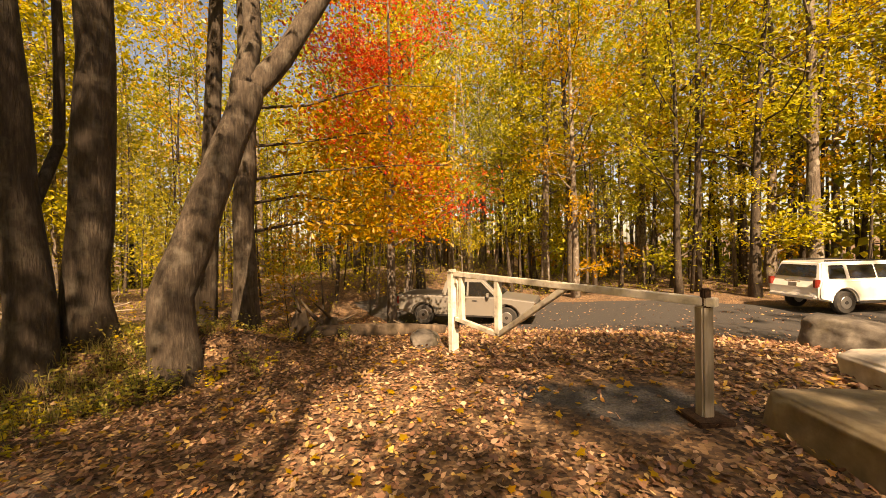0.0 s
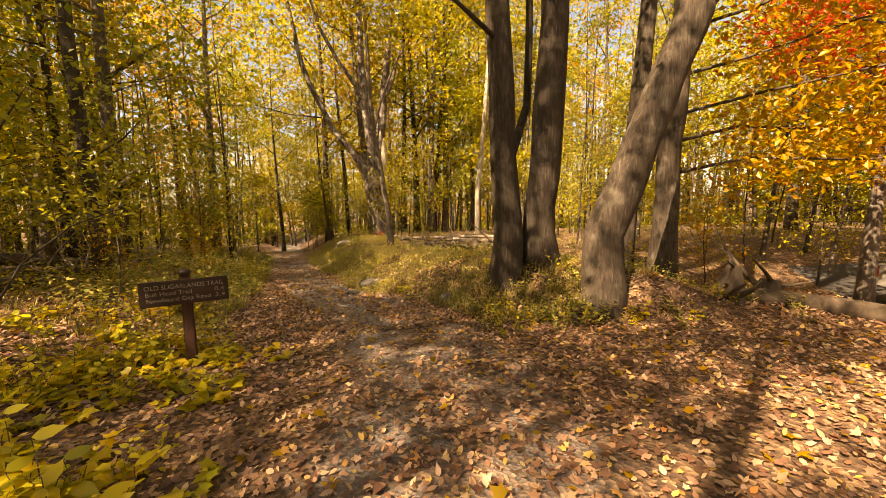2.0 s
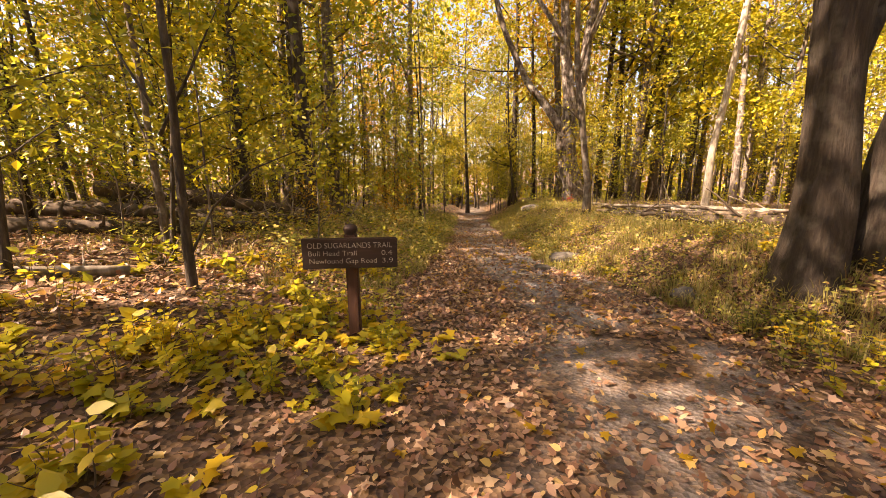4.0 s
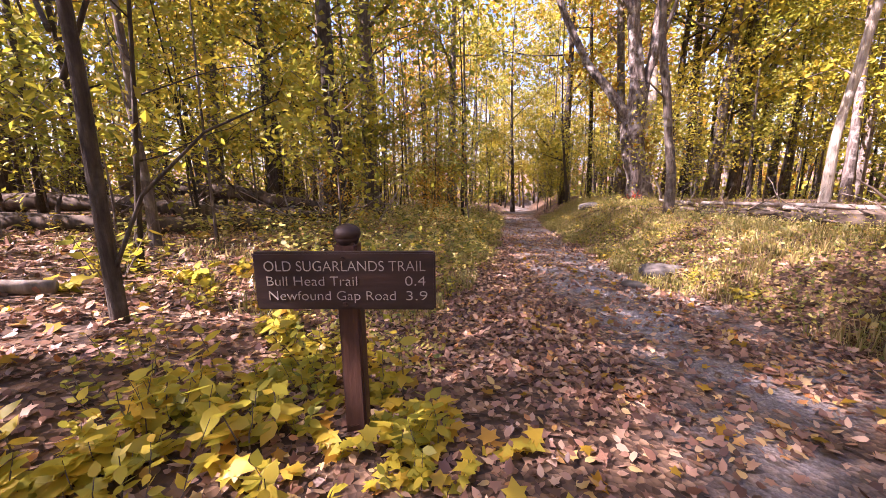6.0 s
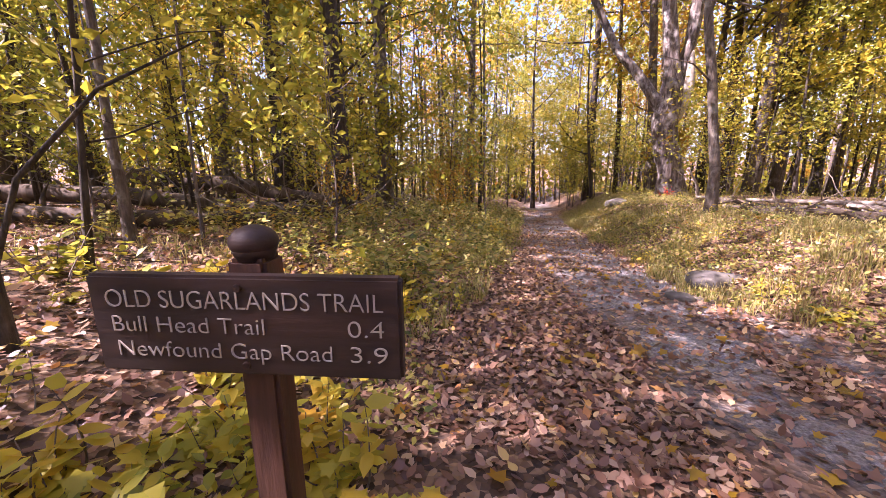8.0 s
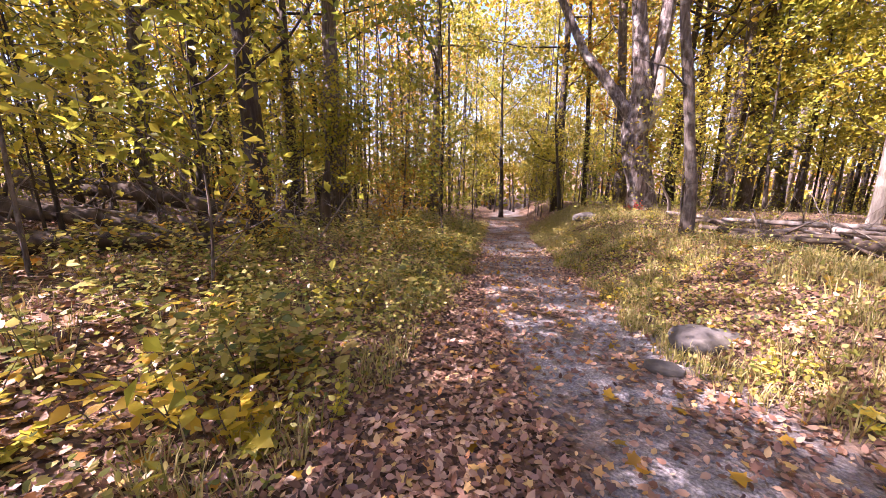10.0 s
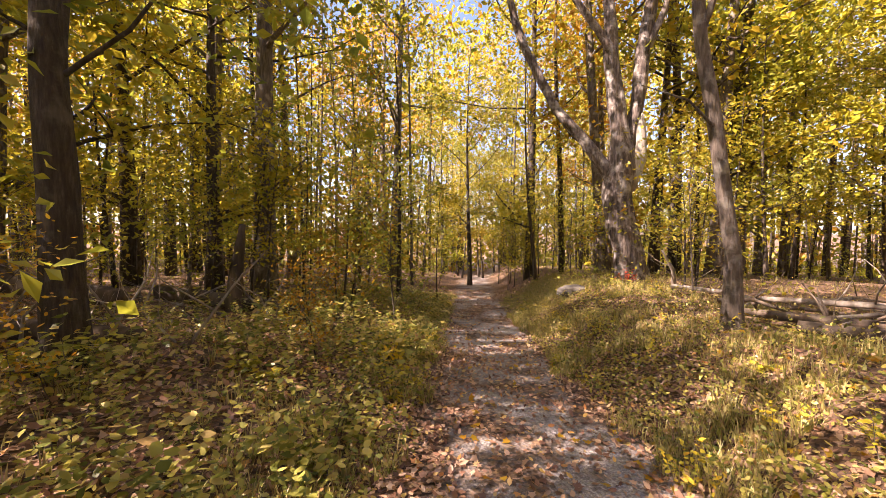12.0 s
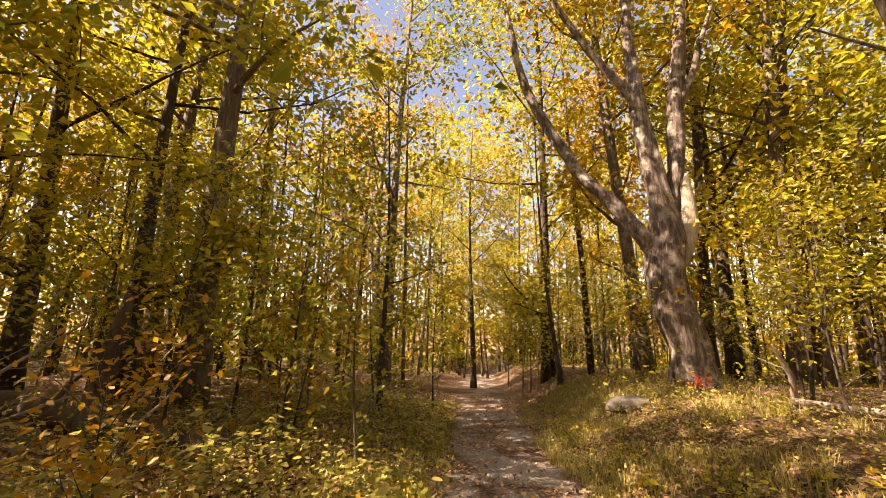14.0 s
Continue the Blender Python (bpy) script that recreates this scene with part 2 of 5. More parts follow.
duff = mixed(nt, ramp(nt, noise_of(nt, v, 0.9, 5.0), [(0.45, (0, 0, 0)), (0.7, (0.7, 0.7, 0.7))]), duff, (0.045, 0.027, 0.017))
grit = noise_of(nt, v, 55.0, 3.0)
gravel = ramp(nt, grit, [(0.3, (0.12, 0.11, 0.105)), (0.5, (0.27, 0.25, 0.24)), (0.72, (0.46, 0.44, 0.42))])
patchy = ramp(nt, noise_of(nt, v, 1.1, 5.0, 0.6), [(0.40, (0, 0, 0)), (0.55, (1, 1, 1))])
cover = nt.nodes.new("ShaderNodeMath")
cover.operation = "MULTIPLY"
nt.links.new(at.outputs["Fac"], cover.inputs[0])
nt.links.new(patchy, cover.inputs[1])
tar = nt.nodes.new("ShaderNodeAttribute")
tar.attribute_name = "tar"
earth = mixed(nt, cover.outputs[0], duff, gravel)
tarmac = ramp(nt, grit, [(0.3, (0.03, 0.03, 0.032)), (0.6, (0.075, 0.072, 0.07)), (0.8, (0.15, 0.14, 0.13))])
nt.links.new(mixed(nt, tar.outputs["Fac"], earth, tarmac), b.inputs["Base Color"])
bump(nt, b, vor.outputs["Distance"], 0.7, 0.03)
FLOOR = m
ground_me = mesh_of("ground", gv, gf, FLOOR, True)
tread = ground_me.attributes.new("tread", "FLOAT", "POINT")
vals = []
for x, y, z in gv:
    a = smooth((0.95 - abs(x - gravel_x(y)) + 0.3) / 0.6) * (0.5 * smooth((y + 3) / 3) + 0.5 * smooth((y - 2) / 3))
    vals.append(a)
tread.data.foreach_set("value", vals)
tar_at = ground_me.attributes.new("tar", "FLOAT", "POINT")
tar_at.data.foreach_set("value", [smooth((0.85 - abs(x - 6.05) - abs(y + 3.15) * 0.5 + 0.5 * noise.noise((x * 1.3, y * 1.3, 0))) / 0.25) if 3 < x < 9 and -7 < y < 0 else 0.0 for x, y, z in gv])
tagged(new("ground", ground_me), "leaf-strewn forest floor with a worn gravel trail", "ground", kind="structure")


def strip(name, mat, x0, x1, y0, y1, lift, label, edge=0.25, seed=0, n=40, wander=0.0):
    """A thin sheet on the ground with an uneven edge."""
    vs, fs = [], []
    for j in range(n + 1):
        y = y0 + (y1 - y0) * j / n
        sway = wander * math.sin(j / n * 3)
        for i in range(9):
            u = i / 8
            x = x0 + (x1 - x0) * u + sway
            k = edge * noise.noise((y * 0.9, seed + u * 0.1, 7)) * (1 if i in (0, 8) else 0.0)
            vs.append((x + k, y + (edge * noise.noise((x, 3 + seed, 1)) if j in (0, n) else 0), land(x, y) + (lift if 0 < i < 8 else -0.05)))
    for j in range(n):
        for i in range(8):
            a = j * 9 + i
            fs.append((a, a + 1, a + 10, a + 9))
    return tagged(new(name, mesh_of(name, vs, fs, mat, True)), label, "road", kind="structure")


strip("road", ASPHALT, 14.2, 22.5, -40, 8, 0.03, "worn dark asphalt road and parking strip", 0.4, 2, 120)

# ---- tubes, leaves and trees ----


def tube(verts, faces, pts, radii, sides=10, seed=0.0, rough=0.0, flare=0.0):
    """A tapered tube along pts, added to verts and faces."""
    pts = [Vector(p) for p in pts]
    start = len(verts)
    side = Vector((1, 0, 0))
    for i, p in enumerate(pts):
        d = (pts[min(i + 1, len(pts) - 1)] - pts[max(i - 1, 0)]).normalized()
        side = (side - d * side.dot(d)).normalized()
        up = d.cross(side)
        for k in range(sides):
            a = 2 * math.pi * k / sides
            r = radii[i]
            if rough:
                r *= 1 + rough * noise.noise((math.cos(a) * 1.3 + seed, math.sin(a) * 1.3, p.z * 0.8 + p.x + seed))
            if flare and i < 4:
                r *= 1 + flare * (1 - i / 4) ** 2 * (0.6 + 0.7 * max(0, math.sin(a * 2.5 + seed)))
            verts.append(p + (side * math.cos(a) + up * math.sin(a)) * r)
    for i in range(len(pts) - 1):
        for k in range(sides):
            a, c = start + i * sides, (k + 1) % sides
            faces.append((a + k, a + c, a + sides + c, a + sides + k))
    faces.append(tuple(start + (len(pts) - 1) * sides + k for k in range(sides)))
    faces.append(tuple(start + k for k in reversed(range(sides))))


def bent(p, d, length, rng, steps=6, wild=0.25, lift=0.1):
    """Points of a wandering branch."""
    p, d = Vector(p), Vector(d).normalized()
    out = [p.copy()]
    for _ in range(steps):
        d = (d + Vector((rng.uniform(-wild, wild), rng.uniform(-wild, wild), rng.uniform(-wild, wild) + lift))).normalized()
        p = p + d * (length / steps)
        out.append(p.copy())
    return out


def leaf_quads(centres, size, rng, flat=0.6, shape=0.62):
    """Folded rhombic leaves at centres: vertices and faces."""
    n = len(centres)
    c = np.asarray(centres, float)
    nrm = rng.normal(size=(n, 3))
    nrm[:, 2] += flat * 2.2
    nrm /= np.linalg.norm(nrm, axis=1)[:, None]
    u = np.cross(nrm, rng.normal(size=(n, 3)))
    u /= np.linalg.norm(u, axis=1)[:, None]
    w = np.cross(nrm, u)
    s = (size * rng.uniform(0.6, 1.35, n))[:, None]
    fold = nrm * s * 0.12
    v = np.stack([c - u * s * 0.55, c + w * s * 0.5 * shape + fold, c + u * s * 0.55, c - w * s * 0.5 * shape + fold], 1).reshape(-1, 3)
    f = np.arange(n * 4).reshape(-1, 4)
    return v, f.tolist()


def oval_mesh(name, centres, size, rng, mat, flat=0.6):
    """Pointed oval leaves with a crease, six corners each."""
    n = len(centres)
    c = np.asarray(centres, float)
    nrm = rng.normal(size=(n, 3))
    nrm[:, 2] += flat * 2.2
    nrm /= np.linalg.norm(nrm, axis=1)[:, None]
    u = np.cross(nrm, rng.normal(size=(n, 3)))
    u /= np.linalg.norm(u, axis=1)[:, None]
    w = np.cross(nrm, u)
    s = (size * rng.uniform(0.55, 1.3, n))[:, None]
    droop = nrm * s * rng.uniform(-0.12, 0.22, n)[:, None]
    rows = [c - u * s * 0.55, c - u * s * 0.22 + w * s * 0.27, c + u * s * 0.16 + w * s * 0.25, c + u * s * 0.62 - droop, c + u * s * 0.16 - w * s * 0.25, c - u * s * 0.22 - w * s * 0.27]
    v = np.stack(rows, 1).reshape(-1, 3)
    return mesh_of(name, v.tolist(), np.arange(n * 6).reshape(-1, 6).tolist(), mat)


def quads_mesh(name, centres, size, rng, mat, flat=0.6, shape=0.62):
    v, f = leaf_quads(centres, size, rng, flat, shape)
    return mesh_of(name, v.tolist(), f, mat)


def grown(seed, height, radius, mat, leaf_mat, leaves, size, first=0.3, limbs=14, reach=2.6, lean=(0, 0), sides=10, bow=0.15, spread=0.55, twigs=2, low=0, oval=False):
    """Trunk with limbs, and crown, as two meshes."""
    rnd = random.Random(seed)
    rng = np.random.default_rng(seed)
    verts, faces = [], []
    n = 10
    ph = rnd.uniform(0, 6)
    path, rad = [], []
    for i in range(n + 1):
        t = i / n
        path.append(Vector((lean[0] * t + bow * math.sin(t * 4 + ph) * t, lean[1] * t + bow * math.cos(t * 3.3 + ph) * t, height * t ** 1.15 - 0.25)))
        rad.append(radius * (1 - 0.86 * t) * (1.0 if i else 1.1))
    tube(verts, faces, path, rad, sides, seed, 0.22, 0.35)
    tips = []
    for k in range(limbs + low):
        t = first + (0.97 - first) * ((k + rnd.random()) / limbs) if k < limbs else rnd.uniform(0.1, max(0.12, first))
        q = t * n
        i = min(n - 1, int(q))
        p = path[i].lerp(path[i + 1], q - i)
        a = rnd.uniform(0, 2 * math.pi) if k else ph
        up = rnd.uniform(0.1, 0.8) * (0.6 + t)
        length = reach * (0.75 + 0.55 * math.sin(3.0 * t)) * rnd.uniform(0.65, 1.25) * (0.7 if k >= limbs else 1)
        b1 = bent(p, (math.cos(a), math.sin(a), up), length, rnd, 6, 0.22, 0.05)
        r0 = max(0.008, radius * (1 - 0.86 * t) * 0.42)
        tube(verts, faces, b1, [r0 * (1 - 0.85 * j / 6) for j in range(7)], 5)
        tips += b1[2:]
        for _ in range(twigs):
            j = rnd.randint(2, 5)
            d = Vector((rnd.uniform(-1, 1), rnd.uniform(-1, 1), rnd.uniform(-0.3, 0.6)))
            b2 = bent(b1[j], d, length * 0.5, rnd, 4, 0.3, 0.02)
            tube(verts, faces, b2, [r0 * 0.4 * (1 - 0.8 * i2 / 4) for i2 in range(5)], 4)
            tips += b2[1:]
    wood = mesh_of("trunk", verts, faces, mat, True)
    idx = rng.integers(0, len(tips), leaves)
    base = np.array([tuple(tips[i]) for i in idx])
    off = rng.normal(size=(leaves, 3)) * np.array([spread, spread, spread * 0.5])
    crown = (oval_mesh if oval else quads_mesh)("crown", base + off, size, rng, leaf_mat)
    return wood, crown


def plant_tree(meshes, x, y, label, group="", turn=0.0, scale=1.0, tilt=(0, 0), name="tree"):
    ob = thing(name, Matrix.Translation((x, y, land(x, y) - 0.03)) @ Euler((tilt[0], tilt[1], turn)).to_matrix().to_4x4() @ Matrix.Scale(scale, 4), label, "tree", group)
    part("trunk", meshes[0], None, ob)
    if meshes[1]:
        part("crown", meshes[1], None, ob)
    return ob


def special(name, x, y, limbs, mat, label, crown=None, sides=14, rough=0.2, seed=1):
    """A tree whose trunk and limbs are given: each limb is (points, radii)."""
    verts, faces = [], []
    for k, (pts, rad) in enumerate(limbs):
        if k == 0:
            pts = [(pts[0][0], pts[0][1], -0.75)] + list(pts[1:])
        fine, rr = [], []
        for i in range(len(pts) - 1):
            for s in range(4):
                t = s / 4
                fine.append(Vector(pts[i]).lerp(Vector(pts[i + 1]), t))
                rr.append(rad[i] + (rad[i + 1] - rad[i]) * t)
        fine.append(Vector(pts[-1]))
        rr.append(rad[-1])
        for p in fine[1:-1]:
            p += Vector((noise.noise((p.z * 0.6, k, seed)), noise.noise((k, p.z * 0.6, seed + 5)), 0)) * min(0.12, rad[0] * 0.5)
        tube(verts, faces, fine, rr, sides if k == 0 else 9, seed + k, rough, 0.5 if k == 0 else 0)
    ob = thing(name, Matrix.Translation((x, y, land(x, y) - 0.06)), label, "tree")
    part("trunk", mesh_of("trunk", verts, faces, mat, True), None, ob)
    if crown:
        tips, leaves, size, spread, lm = crown
        rng = np.random.default_rng(seed)
        idx = rng.integers(0, len(tips), leaves)
        c = np.array([tips[i] for i in idx]) + rng.normal(size=(leaves, 3)) * np.array([spread, spread, spread * 0.55])
        part("crown", quads_mesh("crown", c, size, rng, lm), None, ob)
    return ob


# the named trees by the trail
special("tree", 4.0, 4.25, [([(0, 0, -0.2), (-0.02, 0, 1.2), (-0.12, 0.05, 3.5), (-0.3, 0.1, 7), (-0.5, 0.2, 13), (-0.6, 0.2, 19)], [0.33, 0.25, 0.22, 0.2, 0.14, 0.04]),
        ([(0.0, 0, 2.0), (0.5, 0.35, 3.2), (0.55, 0.4, 5.5), (0.7, 0.6, 9)], [0.09, 0.075, 0.06, 0.02]), ([(-0.2, 0, 4.2), (-1.2, -0.6, 4.6), (-2.2, -0.9, 5.6)], [0.05, 0.035, 0.01]),
        ([(-0.2, 0, 6.2), (-1.0, -0.9, 7.2), (-1.6, -1.6, 8.6)], [0.06, 0.04, 0.01])], BARK_DARK,
        "tall dark grey-brown trunk with a flared mossy foot", ([(-1.4, -1.4, 9.2), (-0.6, 0.2, 12), (0.8, 0.6, 9), (-0.5, 1.5, 14), (0.8, -1, 15), (-1.6, 0.6, 13), (-0.4, 0, 18)], 5000, 0.17, 1.5, LEAF_YELLOW), seed=3)
special("tree", 4.68, 4.2, [([(0, 0, -0.2), (0.0, 0, 1.2), (0.06, -0.1, 3.5), (0.12, -0.25, 7), (0.2, -0.4, 13), (0.2, -0.5, 20)], [0.37, 0.29, 0.25, 0.23, 0.17, 0.05]),
        ([(0.1, -0.2, 6.0), (1.0, -0.6, 7.4), (1.8, -1.2, 9.2)], [0.08, 0.05, 0.012]), ([(0.1, -0.2, 8.0), (-0.6, 0.9, 9.4), (-0.9, 1.8, 11)], [0.08, 0.05, 0.012])], BARK_DARK,
        "tall ridged grey trunk with a broad flared foot", ([(1.6, -1.2, 9), (-0.9, 1.8, 11), (0.2, -0.5, 14), (1.4, 0.8, 15), (-1.2, -1.2, 15), (0.2, -0.5, 19)], 5000, 0.17, 1.6, LEAF_YELLOW), seed=7)
special("tree", 5.07, 2.79, [([(0, 0, -0.2), (0.08, 0, 1.0), (0.45, -0.08, 2.4), (0.95, -0.18, 3.7), (1.15, -0.22, 4.4)], [0.34, 0.28, 0.26, 0.25, 0.27]),
        ([(1.1, -0.22, 4.2), (1.75, -0.45, 5.1), (2.4, -0.8, 6.4), (3.0, -1.2, 9.5), (3.4, -1.4, 14)], [0.22, 0.18, 0.15, 0.11, 0.04]),
        ([(1.1, -0.2, 4.2), (1.35, -0.1, 5.2), (1.5, 0.1, 6.6), (1.5, 0.5, 10), (1.4, 0.8, 15)], [0.2, 0.16, 0.14, 0.1, 0.03])], BARK_DARK,
        "leaning dark trunk that forks into two heavy limbs", ([(3.2, -1.3, 11), (3.4, -1.4, 14), (1.5, 0.6, 12), (1.4, 0.8, 15), (2.4, -0.4, 13), (4.4, -2.2, 12), (0.4, 1.8, 13)], 5000, 0.17, 1.6, LEAF_YELLOW), seed=11)
TRUNK_PAIR = grown(21, 19, 0.2, BARK_DARK, LEAF_GOLD, 4500, 0.17, 0.45, 12, 3.0, (0.4, -0.4), 12)
plant_tree(TRUNK_PAIR, 6.6, 4.6, "straight dark trunk behind the leaning tree", tilt=(0, 0.02))
special("tree", 7.1, 4.0, [([(0, 0, -0.2), (0.03, 0, 1.2), (0.12, 0, 3.5), (0.3, 0.1, 7), (0.4, 0.1, 16)], [0.29, 0.22, 0.2, 0.17, 0.04])]
        + [([(0.1 + z * 0.02, 0, z), (1.2, -0.55 + s, z + 0.25), (2.6, -1.4 + s * 2, z + up), (4.2, -2.4 + s * 3, z + up * 1.3)], [0.035, 0.026, 0.017, 0.006]) for z, s, up in ((2.3, 0, 0.15), (2.9, 0.2, 0.1), (3.4, -0.25, 0.5), (4.1, 0.15, 0.7), (4.9, -0.1, 1.0))], BARK_DARK,
        "dark trunk with long level boughs of orange leaves",
        ([(1.2 + k * 0.33, -0.6 - k * 0.19 + s * k * 0.3, z + up * k / 9) for z, s, up in ((2.3, 0, 0.15), (2.9, 0.2, 0.1), (3.4, -0.25, 0.5), (4.1, 0.15, 0.7), (4.9, -0.1, 1.0)) for k in range(10)] + [(0.4, 0, 9), (0.4, 0.5, 12), (1.5, -1, 8)], 5200, 0.12, 0.42, LEAF_GOLD), seed=13)
RED_TREE = grown(31, 12.5, 0.17, BARK_GREY, LEAF_RED, 9000, 0.125, 0.3, 18, 3.1, (0.2, 0.1), 9, spread=0.5)
plant_tree(RED_TREE, 13.3, 4.6, "maple with a bright orange-red crown")
special("tree", 6.12, 14.2, [([(0, 0, -0.2), (0.05, 0, 2), (0.27, -0.05, 4.5), (0.62, -0.1, 9), (0.8, -0.1, 15)], [0.13, 0.105, 0.1, 0.085, 0.03])], BARK_WHITE,
        "slender leaning cream-white trunk", ([(1.5, -0.1, 12), (1.6, -0.4, 15), (1.2, 0.8, 13), (2.4, -0.6, 13)], 3000, 0.17, 1.3, LEAF_YELLOW), seed=17)
special("tree", 2.24, 12.1, [([(0, 0, -0.2), (-0.08, 0, 1.2), (-0.28, 0.05, 2.6), (-0.5, 0.1, 4.2), (-0.62, 0.15, 5.2), (-0.7, 0.2, 8), (-0.9, 0.3, 12)], [0.14, 0.105, 0.095, 0.09, 0.08, 0.055, 0.02]),
        ([(-0.52, 0.1, 4.4), (-0.25, 0, 5.4), (0.25, -0.2, 6.6), (1.0, -0.5, 7.8)], [0.05, 0.042, 0.03, 0.01]), ([(-0.3, 0.05, 2.9), (-0.75, -0.2, 3.3), (-1.4, -0.4, 3.5)], [0.025, 0.016, 0.005])], BARK_GREY,
        "slender bent grey trunk with a side fork", ([(1.0, -0.5, 7.8), (-0.9, 0.3, 11), (0.2, -0.2, 9), (-1.6, 0.2, 10)], 2200, 0.15, 1.0, LEAF_YELLOW), seed=19)
old_tree = special("tree", 2.2, 19.6, [([(0, 0, -0.3), (-0.12, 0, 0.9), (-0.42, 0, 1.75), (-0.5, 0, 2.7), (-0.45, 0, 3.5), (-0.55, 0, 5.1), (-0.82, 0.05, 7.2), (-0.9, 0.1, 9.5), (-0.95, 0.2, 12), (-1.2, 0.3, 16)], [0.62, 0.5, 0.46, 0.44, 0.42, 0.27, 0.22, 0.17, 0.12, 0.03]),
        ([(-0.5, 0, 3.0), (-0.95, 0, 3.7), (-1.75, 0.1, 4.85), (-2.5, 0.25, 5.8), (-3.6, 0.5, 8.0), (-4.25, 0.6, 10.1), (-4.6, 0.7, 12.5), (-4.7, 0.7, 15)], [0.26, 0.22, 0.19, 0.17, 0.14, 0.11, 0.07, 0.03]),
        ([(-0.4, 0.15, 3.3), (-0.2, 0.2, 4.4), (0.0, 0.25, 5.6), (0.25, 0.3, 8.1), (0.5, 0.35, 10.2), (1.2, 0.5, 15)], [0.3, 0.25, 0.23, 0.2, 0.16, 0.05]),
        ([(-0.82, 0, 7.3), (-1.3, -0.2, 8.1), (-2.1, -0.4, 9.2), (-3.0, -0.6, 10.8), (-3.6, -0.7, 13)], [0.14, 0.12, 0.1, 0.08, 0.03]),
        ([(0.3, 0.3, 7.6), (0.75, 0.2, 8.6), (1.3, 0.1, 10.5)], [0.13, 0.1, 0.04]),
        ([(-0.15, -0.3, 0.5), (-0.62, -0.28, 1.45), (-0.78, -0.2, 1.95)], [0.22, 0.2, 0.06])], BARK_PALE,
        "old grey forked tree with a thick scarred trunk", ([(-3.4, 0.8, 13), (-3.5, 0.8, 15), (-1.9, 0.4, 15), (1.3, 0.4, 15), (-2.2, -0.5, 13), (0.2, 1, 14), (-4.2, 0.6, 12), (2, -0.6, 13), (0, -1, 16)], 6500, 0.15, 1.5, LEAF_YELLOW), sides=22, rough=0.42, seed=23)
sv_, sf_ = [], []
tube(sv_, sf_, [(-0.1, -0.12, 2.9), (0.02, -0.16, 3.4), (0.1, -0.16, 3.9), (0.14, -0.15, 4.5), (0.1, -0.14, 5.0), (0.13, -0.13, 5.35)], [0.1, 0.16, 0.17, 0.15, 0.12, 0.02], 12, 4.0, 0.5)
part("broken_stem", mesh_of("broken_stem", sv_, sf_, BARK_WHITE, True), None, old_tree, "bleached broken stem")
special("tree", -5.17, 8.37, [([(0, 0, -0.2), (-0.02, 0, 1.5), (-0.12, 0, 3.4), (-0.2, 0.1, 6), (-0.3, 0.2, 11), (-0.3, 0.3, 17)], [0.2, 0.165, 0.155, 0.14, 0.1, 0.03]),
        ([(-0.1, 0, 3.0), (0.6, 0.3, 3.6), (1.4, 0.5, 4.6)], [0.03, 0.022, 0.007])], BARK_DARK,
        "straight almost black trunk beside the trail", ([(0.9, 0.4, 4.4), (-0.3, 0.2, 11), (0.8, 0.9, 12), (-1.2, -0.6, 13), (-0.3, 0.3, 16), (0.4, -0.8, 9)], 4200, 0.16, 1.4, LEAF_GREEN), seed=29)
special("tree", -2.68, 2.22, [([(0, 0, -0.1), (0.05, 0.02, 0.8), (0.1, 0.0, 1.6), (0.18, -0.05, 2.6), (0.3, -0.1, 5)], [0.065, 0.05, 0.045, 0.036, 0.012]),
        ([(0.02, 0, 0.35), (0.35, 0.1, 0.95), (0.75, 0.3, 1.35), (1.2, 0.5, 1.55)], [0.016, 0.013, 0.009, 0.004]), ([(-0.16, 0.05, 1.7), (0.2, 0.1, 2.2), (0.5, 0.3, 2.9)], [0.02, 0.014, 0.005]),
        ([(-0.2, 0.05, 2.0), (-0.7, 0.2, 2.5), (-1.1, 0.3, 3.2)], [0.018, 0.012, 0.005])], BARK_DARK,
        "thin leaning brown sapling near the sign", ([(-0.3, 0.2, 4.4), (0.5, 0.3, 2.9), (-1.1, 0.3, 3.2), (0.1, 0.2, 3.6), (-0.6, 0.6, 4.2)], 900, 0.09, 0.5, LEAF_GREEN), sides=9, seed=33)
special("tree", -5.6, 4.4, [([(0, 0, -0.1), (-0.05, 0, 1.2), (-0.12, 0.05, 2.5), (-0.2, 0.1, 4), (-0.2, 0.2, 7)], [0.08, 0.06, 0.055, 0.045, 0.012]),
        ([(-0.1, 0, 1.8), (-0.6, 0.2, 2.6), (-1, 0.4, 3.6)], [0.02, 0.014, 0.005])], BARK_GREY,
        "thin straight brown sapling in the undergrowth", ([(-0.2, 0.1, 5), (-1, 0.4, 3.6), (0.5, 0.3, 5), (-0.3, -0.5, 6)], 900, 0.1, 0.7, LEAF_GREEN), sides=9, seed=35)
special("tree", -5.5, 5.3, [([(0, 0, -0.1), (0.02, 0, 1.2), (0, 0.05, 2.8), (0.05, 0.1, 5)], [0.03, 0.022, 0.018, 0.006])], BARK_PALE,
        "very thin pale sapling in the undergrowth", ([(0, 0, 3.4), (0.1, 0.1, 4.6)], 250, 0.09, 0.4, LEAF_GREEN), sides=7, seed=36)

